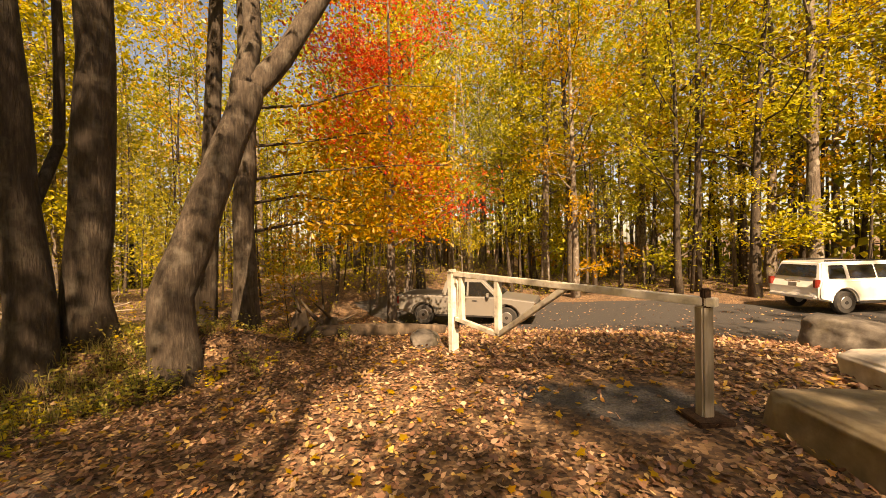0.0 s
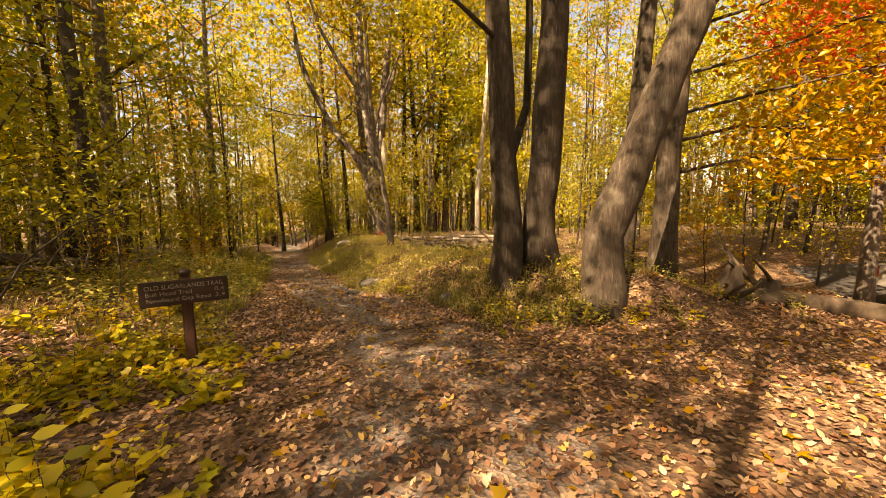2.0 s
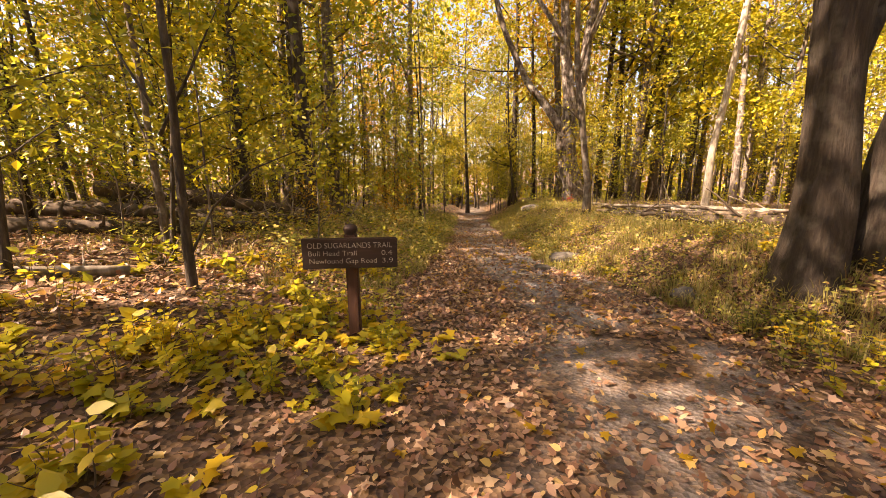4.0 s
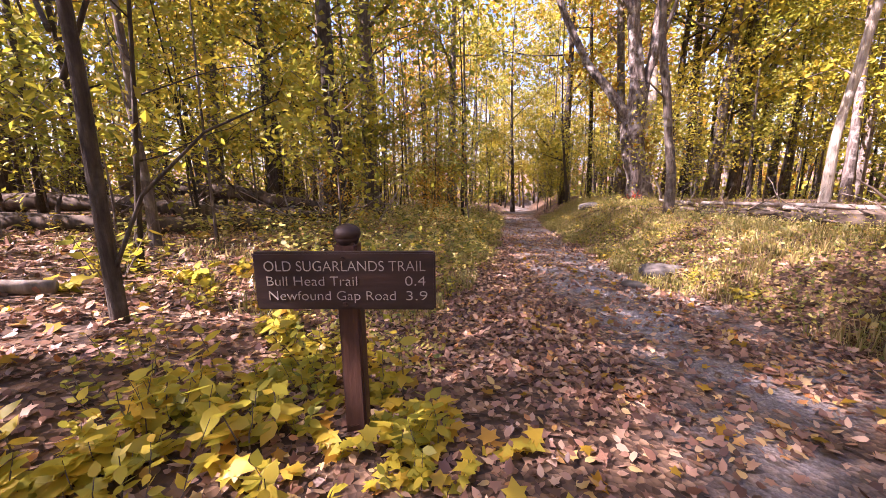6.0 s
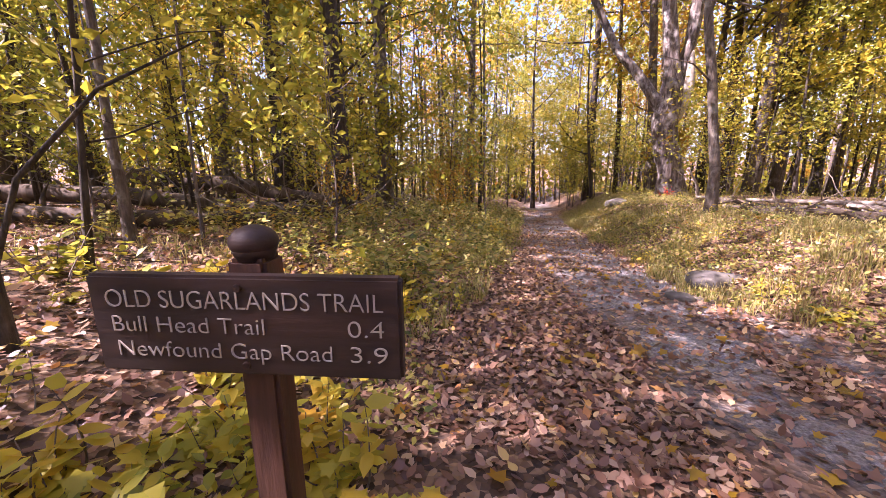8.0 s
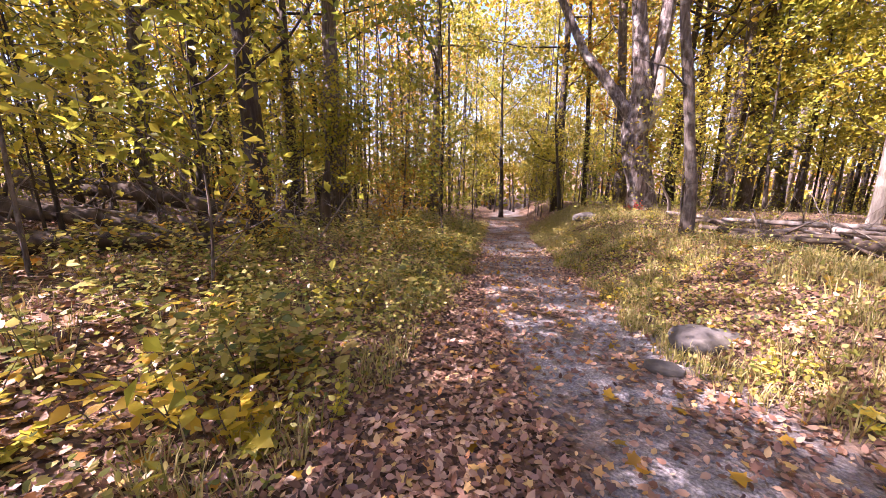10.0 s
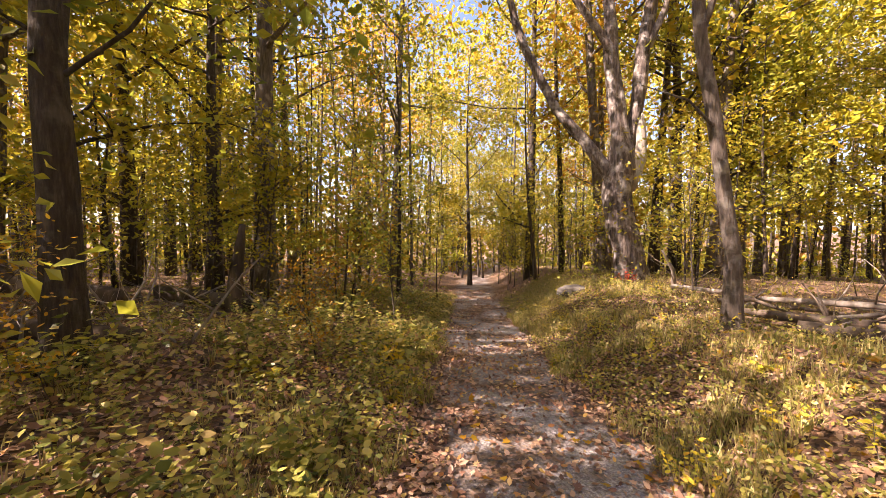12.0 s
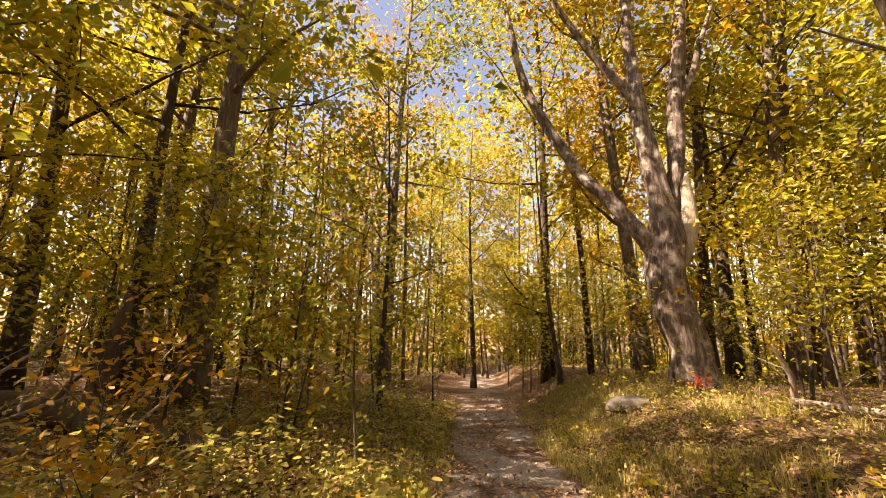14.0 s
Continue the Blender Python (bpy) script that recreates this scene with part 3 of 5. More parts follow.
# ---- the wood around ----
KINDS = [
    ("tall", [grown(101 + i, h, r, bk, lm, 4000, 0.195, f, 15, 3.5, ln, 8, 0.3, 0.48, 1, 2) for i, (h, r, bk, lm, f, ln) in enumerate((
        (19, 0.20, BARK_DARK, LEAF_YELLOW, 0.34, (0.5, 0.2)), (21, 0.24, BARK_GREY, LEAF_GREEN, 0.36, (-0.6, 0.3)), (18, 0.16, BARK_DARK, LEAF_YELLOW, 0.28, (0.2, -0.7)),
        (20, 0.22, BARK_GREY, LEAF_GOLD, 0.34, (0.4, 0.5)), (17, 0.15, BARK_DARK, LEAF_GREEN, 0.3, (-0.4, -0.3)), (20, 0.18, BARK_PALE, LEAF_YELLOW, 0.4, (0.9, 0.1))))]),
    ("young", [grown(201 + i, h, r, bk, lm, 2300, 0.13, f + 0.08, 14, 2.3, ln, 7, 0.2, 0.28, 1, 0) for i, (h, r, bk, lm, f, ln) in enumerate((
        (9, 0.075, BARK_DARK, LEAF_YELLOW, 0.2, (0.5, 0.1)), (11, 0.09, BARK_DARK, LEAF_GREEN, 0.22, (-0.3, 0.4)), (8, 0.06, BARK_GREY, LEAF_YELLOW, 0.18, (0.2, -0.5)), (10, 0.08, BARK_DARK, LEAF_GREEN, 0.25, (-0.4, 0.0))))]),
    ("sapling", [grown(301 + i, h, r, bk, lm, 700, 0.098, 0.25, 12, 1.2, ln, 5, 0.12, 0.26, 2, 0) for i, (h, r, bk, lm, ln) in enumerate((
        (4.2, 0.028, BARK_DARK, LEAF_YELLOW, (0.3, 0.1)), (3.4, 0.024, BARK_GREY, LEAF_GREEN, (-0.3, 0.2)), (5.0, 0.034, BARK_DARK, LEAF_YELLOW, (0.1, -0.3)), (2.6, 0.02, BARK_PALE, LEAF_GREEN, (0.2, 0.2))))]),
]
LABELS = {"tall": ["tall dark forest tree with a yellow crown", "tall grey forest tree with a yellow-green crown", "slim dark forest tree with a yellow crown", "tall grey forest tree with a golden crown", "slim dark forest tree with a yellow-green crown", "tall pale forest tree with a yellow crown"],
          "young": ["young tree with low yellow foliage", "young tree with low yellow-green foliage", "thin young tree with yellow foliage", "young tree with pale green-yellow foliage"],
          "sapling": ["thin sapling with sparse yellow leaves", "thin sapling with yellow-green leaves", "taller thin sapling with yellow leaves", "small pale sapling with yellow-green leaves"]}
taken = [(4.0, 4.25), (4.68, 4.2), (5.07, 2.79), (6.6, 4.6), (7.1, 4.0), (13.3, 4.6), (6.19, 14.28), (2.24, 12.1), (2.25, 19.6), (-5.17, 8.37), (-2.95, 2.42), (-5.6, 4.4), (-5.5, 5.3)]


def free(x, y, gap, clear):
    if any((x - a) ** 2 + (y - c) ** 2 < gap * gap for a, c in taken):
        return False
    if y > -8 and abs(x - trail_x(y)) < clear:
        return False
    if -2.2 < x < 23 and -9 < y < 2.6 or 7.8 < x < 23 and y < 6 or 3 < x < 23 and -16 < y < 0:          # clearing, parking and road
        return False
    if y < 3 and -4 < x < 2.5 and y > -9:
        return False
    if 0 < y < 20 and trail_x(y) < x < 8.2:                                   # grassy bank
        return False
    if 2 < y < 13 and trail_x(y) - clear - 1.4 < x < trail_x(y):              # room beside the trail
        return False
    return True


wood_rng = random.Random(5)
for kind, count, gap, clear, reach in (("tall", 122, 2.3, 2.6, 46), ("young", 86, 1.6, 2.2, 32), ("sapling", 120, 0.9, 1.4, 20)):
    made = tries = 0
    meshes = dict(KINDS)[kind]
    while made < count and tries < 20000:
        tries += 1
        rad = reach * math.sqrt(wood_rng.uniform(0.01, 1))
        ang = wood_rng.uniform(0, 2 * math.pi)
        cx, cy = (2.0, 9.0) if kind != "sapling" else (-1.0, 9.0)
        x, y = cx + rad * math.cos(ang), cy + rad * math.sin(ang) * 1.1
        if y < -26 and wood_rng.random() < 0.75 or not free(x, y, gap, clear):
            continue
        k = wood_rng.randrange(len(meshes))
        taken.append((x, y))
        turn, size, tilt = wood_rng.uniform(0, 6.28), wood_rng.uniform(0.85, 1.3), (wood_rng.uniform(-0.04, 0.04), wood_rng.uniform(-0.04, 0.04))
        made += 1
        if x < 4 and y < min(1.5, -1 - 0.35 * x) and not (-19 < x < -15 and kind == "tall"):          # open to the low sun behind the walk
            continue
        plant_tree(meshes[k], x, y, LABELS[kind][k], "forest trees" if kind == "tall" else "young trees" if kind == "young" else "saplings", turn, size, tilt)
for x, y, k, turn in ((3.4, 17.6, 2, 0.4), (3.0, 16.9, 0, 2.1), (-2.1, 24.4, 0, 1.0), (-0.9, 23.2, 2, 3.0), (-8.4, 13.2, 2, 1.2), (-7.4, 6.4, 0, 5.0), (2.75, 15.3, 1, 0.4), (-1.85, 27.7, 1, 1.0), (-1.6, 28.2, 1, 2.4)):
    plant_tree(KINDS[2][1][k], x, y, LABELS["sapling"][k], "saplings", turn, 1.0)
# the tree at (0.5, -14.5) is unseen, added to cast shade over the clearing
for x, y, k, s in ((26.0, 0.4, 0, 1.2), (24.4, -5.0, 4, 1.1), (25.5, -10.5, 1, 1.25), (24.5, -8.0, 0, 1.1), (18.2, 7.0, 5, 1.0), (0.5, -14.5, 4, 1.0), (-8.6, 25.2, 1, 1.15), (-1.4, 25.6, 0, 1.15), (-10.4, 15.2, 0, 1.0), (-12.6, 22.0, 3, 1.1), (5.2, 21.5, 1, 1.0), (6.3, 22.6, 1, 0.9),
                   (9.0, 19.5, 5, 0.9), (9.7, 20.4, 5, 0.85), (10.5, 19.9, 5, 0.8), (-12.5, 58.0, 0, 1.6), (-5.4, 30.0, 2, 0.9), (-12.6, 17.4, 1, 1.1), (-12.9, 14.6, 0, 1.15), (-9.4, 10.6, 2, 1.0), (9.8, 26.9, 5, 1.0), (4.6, 24.0, 0, 1.2), (3.6, 23.2, 2, 1.2), (27.0, 2.2, 1, 1.1), (29.0, -3.4, 3, 1.1), (31.5, 5.0, 0, 1.2), (31.0, -9.0, 2, 1.2), (28.0, -14.2, 5, 1.0),):
    plant_tree(KINDS[0][1][k], x, y, LABELS["tall"][k], "forest trees", x * 1.7, s)

# unseen trees behind the walk, added to break the sunlight into dapples
SHADE_TREE = grown(341, 20, 0.22, BARK_GREY, LEAF_YELLOW, 2700, 0.2, 0.6, 14, 3.2, (0.3, 0.2), 8, 0.2, 0.5, 1, 0)
for x, y, turn in ((-4.4, -1.6, 0.3), (-5.9, -7.6, 1.1), (-4.6, -12.6, 2.0), (-10.2, 1.8, 2.9), (-9.6, -3.2, 3.7), (-11.0, -8.4, 4.4), (-9.2, -13.4, 5.1), (-15.8, -0.6, 5.8), (-14.6, -5.6, 0.9), (-16.0, -10.8, 1.7), (-11.9, -5.3, 2.6)):
    plant_tree(SHADE_TREE, x, y, "unseen tall grey tree added to shade the walk, with a high yellow crown", "forest trees", turn)
for x, y, k, turn, sc in ((-7.9, 38.5, 0, 0.2, 1.1), (-6.2, 39.4, 1, 1.2, 1.0), (-8.8, 40.8, 3, 2.2, 1.2), (-5.0, 41.0, 2, 3.2, 1.2), (-7.1, 42.2, 0, 4.2, 1.3), (-9.6, 43.4, 1, 5.2, 1.2), (-6.0, 44.6, 3, 0.8, 1.3),
                          (6.4, 20.6, 1, 0.6, 0.8), (8.0, 22.6, 3, 1.6, 0.9), (7.2, 25.2, 1, 2.6, 1.0), (10.8, 22.8, 0, 3.6, 0.9), (11.5, 18.6, 1, 4.6, 0.8),
                          (26.5, 3.6, 0, 0.3, 1.2), (27.5, -2.2, 1, 1.3, 1.3), (28.4, 6.0, 3, 2.3, 1.3), (26.8, -12.6, 0, 3.3, 1.2), (29.5, -6.0, 1, 4.3, 1.4), (30.5, 1.2, 2, 5.3, 1.4), (29.0, -16.0, 3, 0.9, 1.3)):
    plant_tree(KINDS[1][1][k], x, y, LABELS["young"][k], "young trees", turn, sc)
AMBER = grown(331, 3.2, 0.024, BARK_DARK, LEAF_GOLD, 800, 0.095, 0.25, 12, 1.1, (0.3, 0.1), 5, 0.12, 0.26, 2, 0, True)
for x, y, turn, sc in ((-5.0, 13.9, 0.4, 0.95), (-5.6, 14.4, 2.0, 0.75), (-3.4, 10.2, 3.0, 0.5), (-4.3, 7.4, 4.4, 0.45), (8.8, 4.6, 1.0, 0.8)):
    plant_tree(AMBER, x, y, "small sapling with amber-orange leaves", "saplings", turn, sc)

# ---- shaped helpers ----


def box(bm, x0, x1, y0, y1, z0, z1, bevel=0.0, m=None):
    r = bmesh.ops.create_cube(bm, size=1.0)
    for v in r["verts"]:
        v.co = Vector((x0 + (v.co.x + 0.5) * (x1 - x0), y0 + (v.co.y + 0.5) * (y1 - y0), z0 + (v.co.z + 0.5) * (z1 - z0)))
    if bevel:
        es = list({e for v in r["verts"] for e in v.link_edges})
        bmesh.ops.bevel(bm, geom=es, offset=bevel, segments=2, affect="EDGES")
    if m:
        bmesh.ops.transform(bm, matrix=m, verts=[v for v in bm.verts])
    return bm


def beam(p, q, w, h, bevel=0.006):
    """A squared timber from p to q."""
    p, q = Vector(p), Vector(q)
    bm = bmesh.new()
    box(bm, -w / 2, w / 2, -h / 2, h / 2, 0, (q - p).length, bevel)
    d = (q - p).normalized()
    s = Vector((0, 0, 1)) if abs(d.z) < 0.9 else Vector((0, 1, 0))
    x = s.cross(d).normalized()
    y = d.cross(x)
    bmesh.ops.transform(bm, matrix=Matrix.Translation(p) @ Matrix((x, y, d)).transposed().to_4x4(), verts=bm.verts)
    return bm


def cyl(r0, r1, depth, m, seg=20, bevel=0.0):
    bm = bmesh.new()
    bmesh.ops.create_cone(bm, cap_ends=True, segments=seg, radius1=r0, radius2=r1, depth=depth, matrix=m)
    if bevel:
        bmesh.ops.bevel(bm, geom=[e for e in bm.edges if len(e.link_faces) == 2 and e.calc_face_angle(0) > 1.0], offset=bevel, segments=2, affect="EDGES")
    for f in bm.faces:
        f.smooth = len(f.verts) == 4
    return bm


def rock(seed, sx, sy, sz, cuts=3, rough=0.25, flat=0.0):
    bm = bmesh.new()
    bmesh.ops.create_icosphere(bm, subdivisions=cuts + 1, radius=1.0)
    for v in bm.verts:
        p = v.co.copy()
        k = 1 + rough * noise.noise(p * 1.1 + Vector((seed * 3.1, 0, 0))) + rough * 0.4 * noise.noise(p * 3 + Vector((0, seed, 0)))
        e = 0.36 if flat > 0.95 else 0.7
        q = Vector((abs(p.x) ** e * math.copysign(1, p.x), abs(p.y) ** e * math.copysign(1, p.y), abs(p.z) ** (e - 0.06) * math.copysign(1, p.z)))
        p = p.lerp(q, flat) * k
        v.co = Vector((p.x * sx, p.y * sy, p.z * sz))
    for f in bm.faces:
        f.smooth = True
    return bm


def boulder(name, x, y, seed, sx, sy, sz, mat, label, turn=0.0, sink=0.3, flat=0.8, rough=0.22, cuts=3):
    bm = rock(seed, sx, sy, sz, cuts, rough, flat)
    me = bpy.data.meshes.new(name)
    bm.to_mesh(me)
    bm.free()
    me.materials.append(mat)
    ob = new(name, me)
    ob.matrix_basis = Matrix.Translation((x, y, land(x, y) + sz * (1 - 2 * sink))) @ Euler((0.06 * math.sin(seed), 0.05 * math.cos(seed), turn)).to_matrix().to_4x4()
    return tagged(ob, label, "rock")


def outline_mesh(name, centres, outline, size, rng, mat, tilt=0.35, curl=0.25, heading=None, normals=None):
    """Flat leaf shapes with a curled rim, lying at centres."""
    o = np.array(outline, float)
    k, n = len(o), len(centres)
    c = np.asarray(centres, float)
    if normals is None:
        nrm = rng.normal(size=(n, 3)) * tilt
        nrm[:, 2] += 1
    else:
        nrm = np.asarray(normals, float)
    nrm /= np.linalg.norm(nrm, axis=1)[:, None]
    h = rng.normal(size=(n, 3)) if heading is None else np.asarray(heading, float)
    u = h - nrm * (h * nrm).sum(1)[:, None]
    u /= np.linalg.norm(u, axis=1)[:, None] + 1e-9
    w = np.cross(nrm, u)
    s = (size * rng.uniform(0.6, 1.3, n))[:, None, None]
    cu = (rng.uniform(-1, 1, n) * curl)[:, None, None]
    bend = (o[:, 1] ** 2 + (o[:, 0] - 0.3) ** 2 * 0.5)[None, :, None]
    v = c[:, None, :] + s * (u[:, None, :] * o[None, :, 0, None] + w[:, None, :] * o[None, :, 1, None] + nrm[:, None, :] * bend * cu)
    return mesh_of(name, v.reshape(-1, 3).tolist(), np.arange(n * k).reshape(-1, k).tolist(), mat)


MAPLE = [(-0.05, 0), (-0.02, -0.22), (-0.1, -0.42), (0.18, -0.32), (0.42, -0.5), (0.5, -0.22), (0.95, 0), (0.5, 0.22), (0.42, 0.5), (0.18, 0.32), (-0.1, 0.42), (-0.02, 0.22)]
OVAL = [(0, 0), (0.22, -0.24), (0.55, -0.26), (1.0, 0), (0.55, 0.26), (0.22, 0.24)]

# ---- trail sign ----
sign_turn = math.atan2(0.283, 0.809)
sz0 = land(-0.67, 2.15)
sz1 = sz0 + SLOPE * 2.15
trail_sign = thing("trail_sign", pose(-0.63, 2.14, sz0, 0, 0, math.degrees(sign_turn)), "dark brown wooden trail sign on a squat round-topped post", "sign")
bm = bmesh.new()
box(bm, -0.055, 0.055, -0.0, 0.11, -0.3, 1.03, 0.012)
part("post", bm, POST_WOOD, trail_sign, "red-brown squared post")
bm = bmesh.new()
bmesh.ops.create_cone(bm, cap_ends=True, segments=24, radius1=0.05, radius2=0.066, depth=0.05, matrix=Matrix.Translation((0, 0.055, 1.045)))
bmesh.ops.create_uvsphere(bm, u_segments=24, v_segments=12, radius=0.066, matrix=Matrix.Translation((0, 0.055, 1.07)) @ Matrix.Diagonal((1, 1, 0.72, 1)))
for f in bm.faces:
    f.smooth = True
part("cap", bm, SIGN_WOOD, trail_sign, "dark weathered rounded cap")
bm = bmesh.new()
box(bm, -0.43, 0.43, -0.045, -0.002, 0.708 - sz1, 0.99 - sz1, 0.008)
board = part("board", bm, SIGN_WOOD, trail_sign)


def lettering(text, x, z, size, parent, width=None):
    cu = bpy.data.curves.new("lettering", "FONT")
    cu.body, cu.size, cu.extrude, cu.offset = text, size, 0.0015, -0.0011
    tmp = bpy.data.objects.new("lettering", cu)
    scene.collection.objects.link(tmp)
    bpy.context.view_layer.update()
    me = bpy.data.meshes.new_from_object(tmp.evaluated_get(bpy.context.evaluated_depsgraph_get()))
    bpy.data.objects.remove(tmp)
    me.materials.clear()
    me.materials.append(LETTER)
    if width:
        xs_ = [v.co.x for v in me.vertices]
        k = width / (max(xs_) - min(xs_))
        me.transform(Matrix.Diagonal((k, 1, 1, 1)))
    ob = part("lettering", me, None, parent, "pale routed letters " + "".join(c for c in text if c.isalnum() or c == " ").lower())
    tagged(ob, kind="stuff")
    ob.matrix_basis = pose(x, -0.0472, z, 90, 0, 0)
    return ob


zb = 0.708 - sz1
lettering("OLD SUGARLANDS TRAIL", -0.38, zb + 0.192, 0.072, board, 0.76)
lettering("Bull Head Trail", -0.375, zb + 0.122, 0.066, board, 0.43)
lettering("0.4", 0.285, zb + 0.122, 0.066, board, 0.095)
lettering("Newfound Gap Road", -0.37, zb + 0.05, 0.066, board, 0.605)
lettering("3.9", 0.285, zb + 0.05, 0.066, board, 0.1)
for bz in (0.25, 0.03):
    part("bolt", cyl(0.013, 0.01, 0.008, Matrix.Translation((0.0, -0.048, zb + bz)) @ Euler((math.pi / 2, 0, 0)).to_matrix().to_4x4(), 10), RUST, board)

# ---- barrier gate ----
ga, gb = Vector((7.61, -0.53, 0)), Vector((5.82, -3.8, 0))
along = (gb - ga).normalized()
gz = land(ga.x, ga.y)
hinge_post = thing("gate_post", Matrix.Translation((ga.x, ga.y, gz)) @ Matrix.Rotation(math.atan2(along.y, along.x), 4, "Z"), "white-painted wooden hinge post of the barrier gate", "post")
part("post", beam((0, 0, -0.3), (0, 0, 1.3), 0.13, 0.13, 0.012), GATE_WOOD, hinge_post)
part("cap", beam((0, 0, 1.3), (0, 0, 1.37), 0.15, 0.15, 0.03), GATE_WOOD, hinge_post)
for z in (0.5, 1.24):
    part("strap", beam((-0.09, 0, z), (0.14, 0, z), 0.05, 0.19, 0.004), RUST if z < 1 else GATE_WOOD, hinge_post)
gl = (gb - ga).length
gate = thing("barrier_gate", Matrix.Translation((ga.x, ga.y, gz)) @ Matrix.Rotation(math.atan2(along.y, along.x), 4, "Z"), "closed white-painted timber barrier gate with a diagonal brace", "gate")
part("top_rail", beam((0.08, 0, 1.30), (gl + 0.1, 0, 1.25), 0.09, 0.075), GATE_WOOD, gate)
part("stile", beam((0.25, 0, 0.56), (0.25, 0, 1.265), 0.085, 0.07), GATE_WOOD, gate)
part("guide_bar", beam((0.15, 0, 0.52), (0.15, 0, 1.262), 0.03, 0.03, 0.004), GATE_WOOD, gate)
part("upright", beam((1.1, 0, 0.5), (1.1, 0, 1.25), 0.09, 0.08), GATE_WOOD, gate)
part("lower_rail", beam((0.1, 0, 0.565), (1.06, 0, 0.49), 0.075, 0.065), GATE_WOOD, gate)
part("brace", beam((1.11, 0, 0.49), (2.27, 0, 1.245), 0.075, 0.07), GATE_WOOD, gate)
lz = land(gb.x, gb.y)
latch_post = thing("gate_post", pose(gb.x, gb.y, lz, 0, 0, 30), "weathered grey wooden latch post with a rusty bracket", "post")
part("post", beam((0, 0, -0.3), (0, 0, 1.0), 0.11, 0.11, 0.015), GREY_POST, latch_post)
part("bracket", beam((-0.02, 0, 0.96), (-0.02, 0, 1.15), 0.06, 0.07, 0.01), RUST, latch_post, "dark rusty iron latch bracket")
part("skirt", beam((-0.16, 0.0, 0.02), (0.16, 0.0, 0.02), 0.32, 0.05, 0.01), RUST, latch_post)

# ---- vehicles ----


def profile_body(points, width, bevel=0.05):
    """An extruded side outline, rounded at its rims."""
    bm = bmesh.new()
    left = [bm.verts.new((x, -width / 2, z)) for x, z in points]
    right = [bm.verts.new((x, width / 2, z)) for x, z in points]
    bm.faces.new(left)
    bm.faces.new(right[::-1])
    n = len(points)
    for i in range(n):
        bm.faces.new((left[i], right[i], right[(i + 1) % n], left[(i + 1) % n]))
    bmesh.ops.recalc_face_normals(bm, faces=bm.faces)
    rim = [e for e in bm.edges if abs(e.verts[0].co.y - e.verts[1].co.y) < 1e-5]
    bmesh.ops.bevel(bm, geom=rim, offset=bevel, segments=3, affect="EDGES")
    return bm


def arch(cx, cz, r, n=8):
    return [(cx + r * math.cos(a), cz + r * math.sin(a)) for a in [math.pi * i / n for i in range(n + 1)]]


def house_shape(x0, x1, t0, t1, w0, w1, z0, z1, bevel=0.05):
    """A cabin that narrows towards its roof."""
    bm = bmesh.new()
    lo = [bm.verts.new(p) for p in ((x0, -w0 / 2, z0), (x1, -w0 / 2, z0), (x1, w0 / 2, z0), (x0, w0 / 2, z0))]
    hi = [bm.verts.new(p) for p in ((t0, -w1 / 2, z1), (t1, -w1 / 2, z1), (t1, w1 / 2, z1), (t0, w1 / 2, z1))]
    bm.faces.new(lo[::-1])
    bm.faces.new(hi)
    for i in range(4):
        j = (i + 1) % 4
        bm.faces.new((lo[i], lo[j], hi[j], hi[i]))
    bmesh.ops.recalc_face_normals(bm, faces=bm.faces)
    bmesh.ops.bevel(bm, geom=bm.edges[:], offset=bevel, segments=3, affect="EDGES")
    return bm


def pane(quad, out, thick=0.012):
    """A pane with rounded edge laid on the four corners, proud by out."""
    q = [Vector(p) for p in quad]
    nrm = (q[1] - q[0]).cross(q[3] - q[0]).normalized()
    bm = bmesh.new()
    a = [bm.verts.new(p - nrm * thick) for p in q]
    c = [bm.verts.new(p + nrm * out) for p in q]
    bm.faces.new(a[::-1])
    bm.faces.new(c)
    for i in range(4):
        bm.faces.new((a[i], a[(i + 1) % 4], c[(i + 1) % 4], c[i]))
    bmesh.ops.recalc_face_normals(bm, faces=bm.faces)
    return bm


def wheel(x, y, r, w, parent):
    m = Matrix.Translation((x, y, r)) @ Euler((math.pi / 2, 0, 0)).to_matrix().to_4x4()
    wh = part("wheel", cyl(r, r, w, m, 28, 0.03), TYRE, parent)
    part("rim", cyl(r * 0.62, r * 0.55, w + 0.02, m, 20, 0.01), RIM, wh)
    part("hub", cyl(r * 0.16, r * 0.16, w + 0.05, m, 10), TRIM, wh)


truck_z = land(16.1, 2.8) + 0.03
truck = thing("pickup_truck", Matrix.Translation((16.1, 2.8, truck_z)) @ Matrix.Rotation(math.atan2(-0.98, 0.14), 4, "Z"), "beige-silver crew-cab pickup truck parked behind the gate", "truck")
pts = [(-2.7, 0.55)] + arch(-1.62, 0.38, 0.46)[::-1] + arch(1.62, 0.38, 0.46)[::-1] + [(2.62, 0.5), (2.7, 0.75), (2.62, 1.0), (1.45, 1.12), (1.1, 1.13), (-0.85, 1.13), (-0.9, 1.15), (-2.7, 1.15)]
part("body", profile_body(pts, 1.84), CAR_SILVER, truck)
# flat dark sheet on the closed body paints the shade of an open bed
part("bed_shade", beam((-2.6, 0, 1.15), (-1.02, 0, 1.15), 1.6, 0.012, 0.003), TRIM, truck, "flat dark sheet standing in for the shade inside the cargo bed")
part("cab", house_shape(-0.92, 1.45, -0.72, 0.72, 1.76, 1.4, 1.1, 1.76), CAR_SILVER, truck)
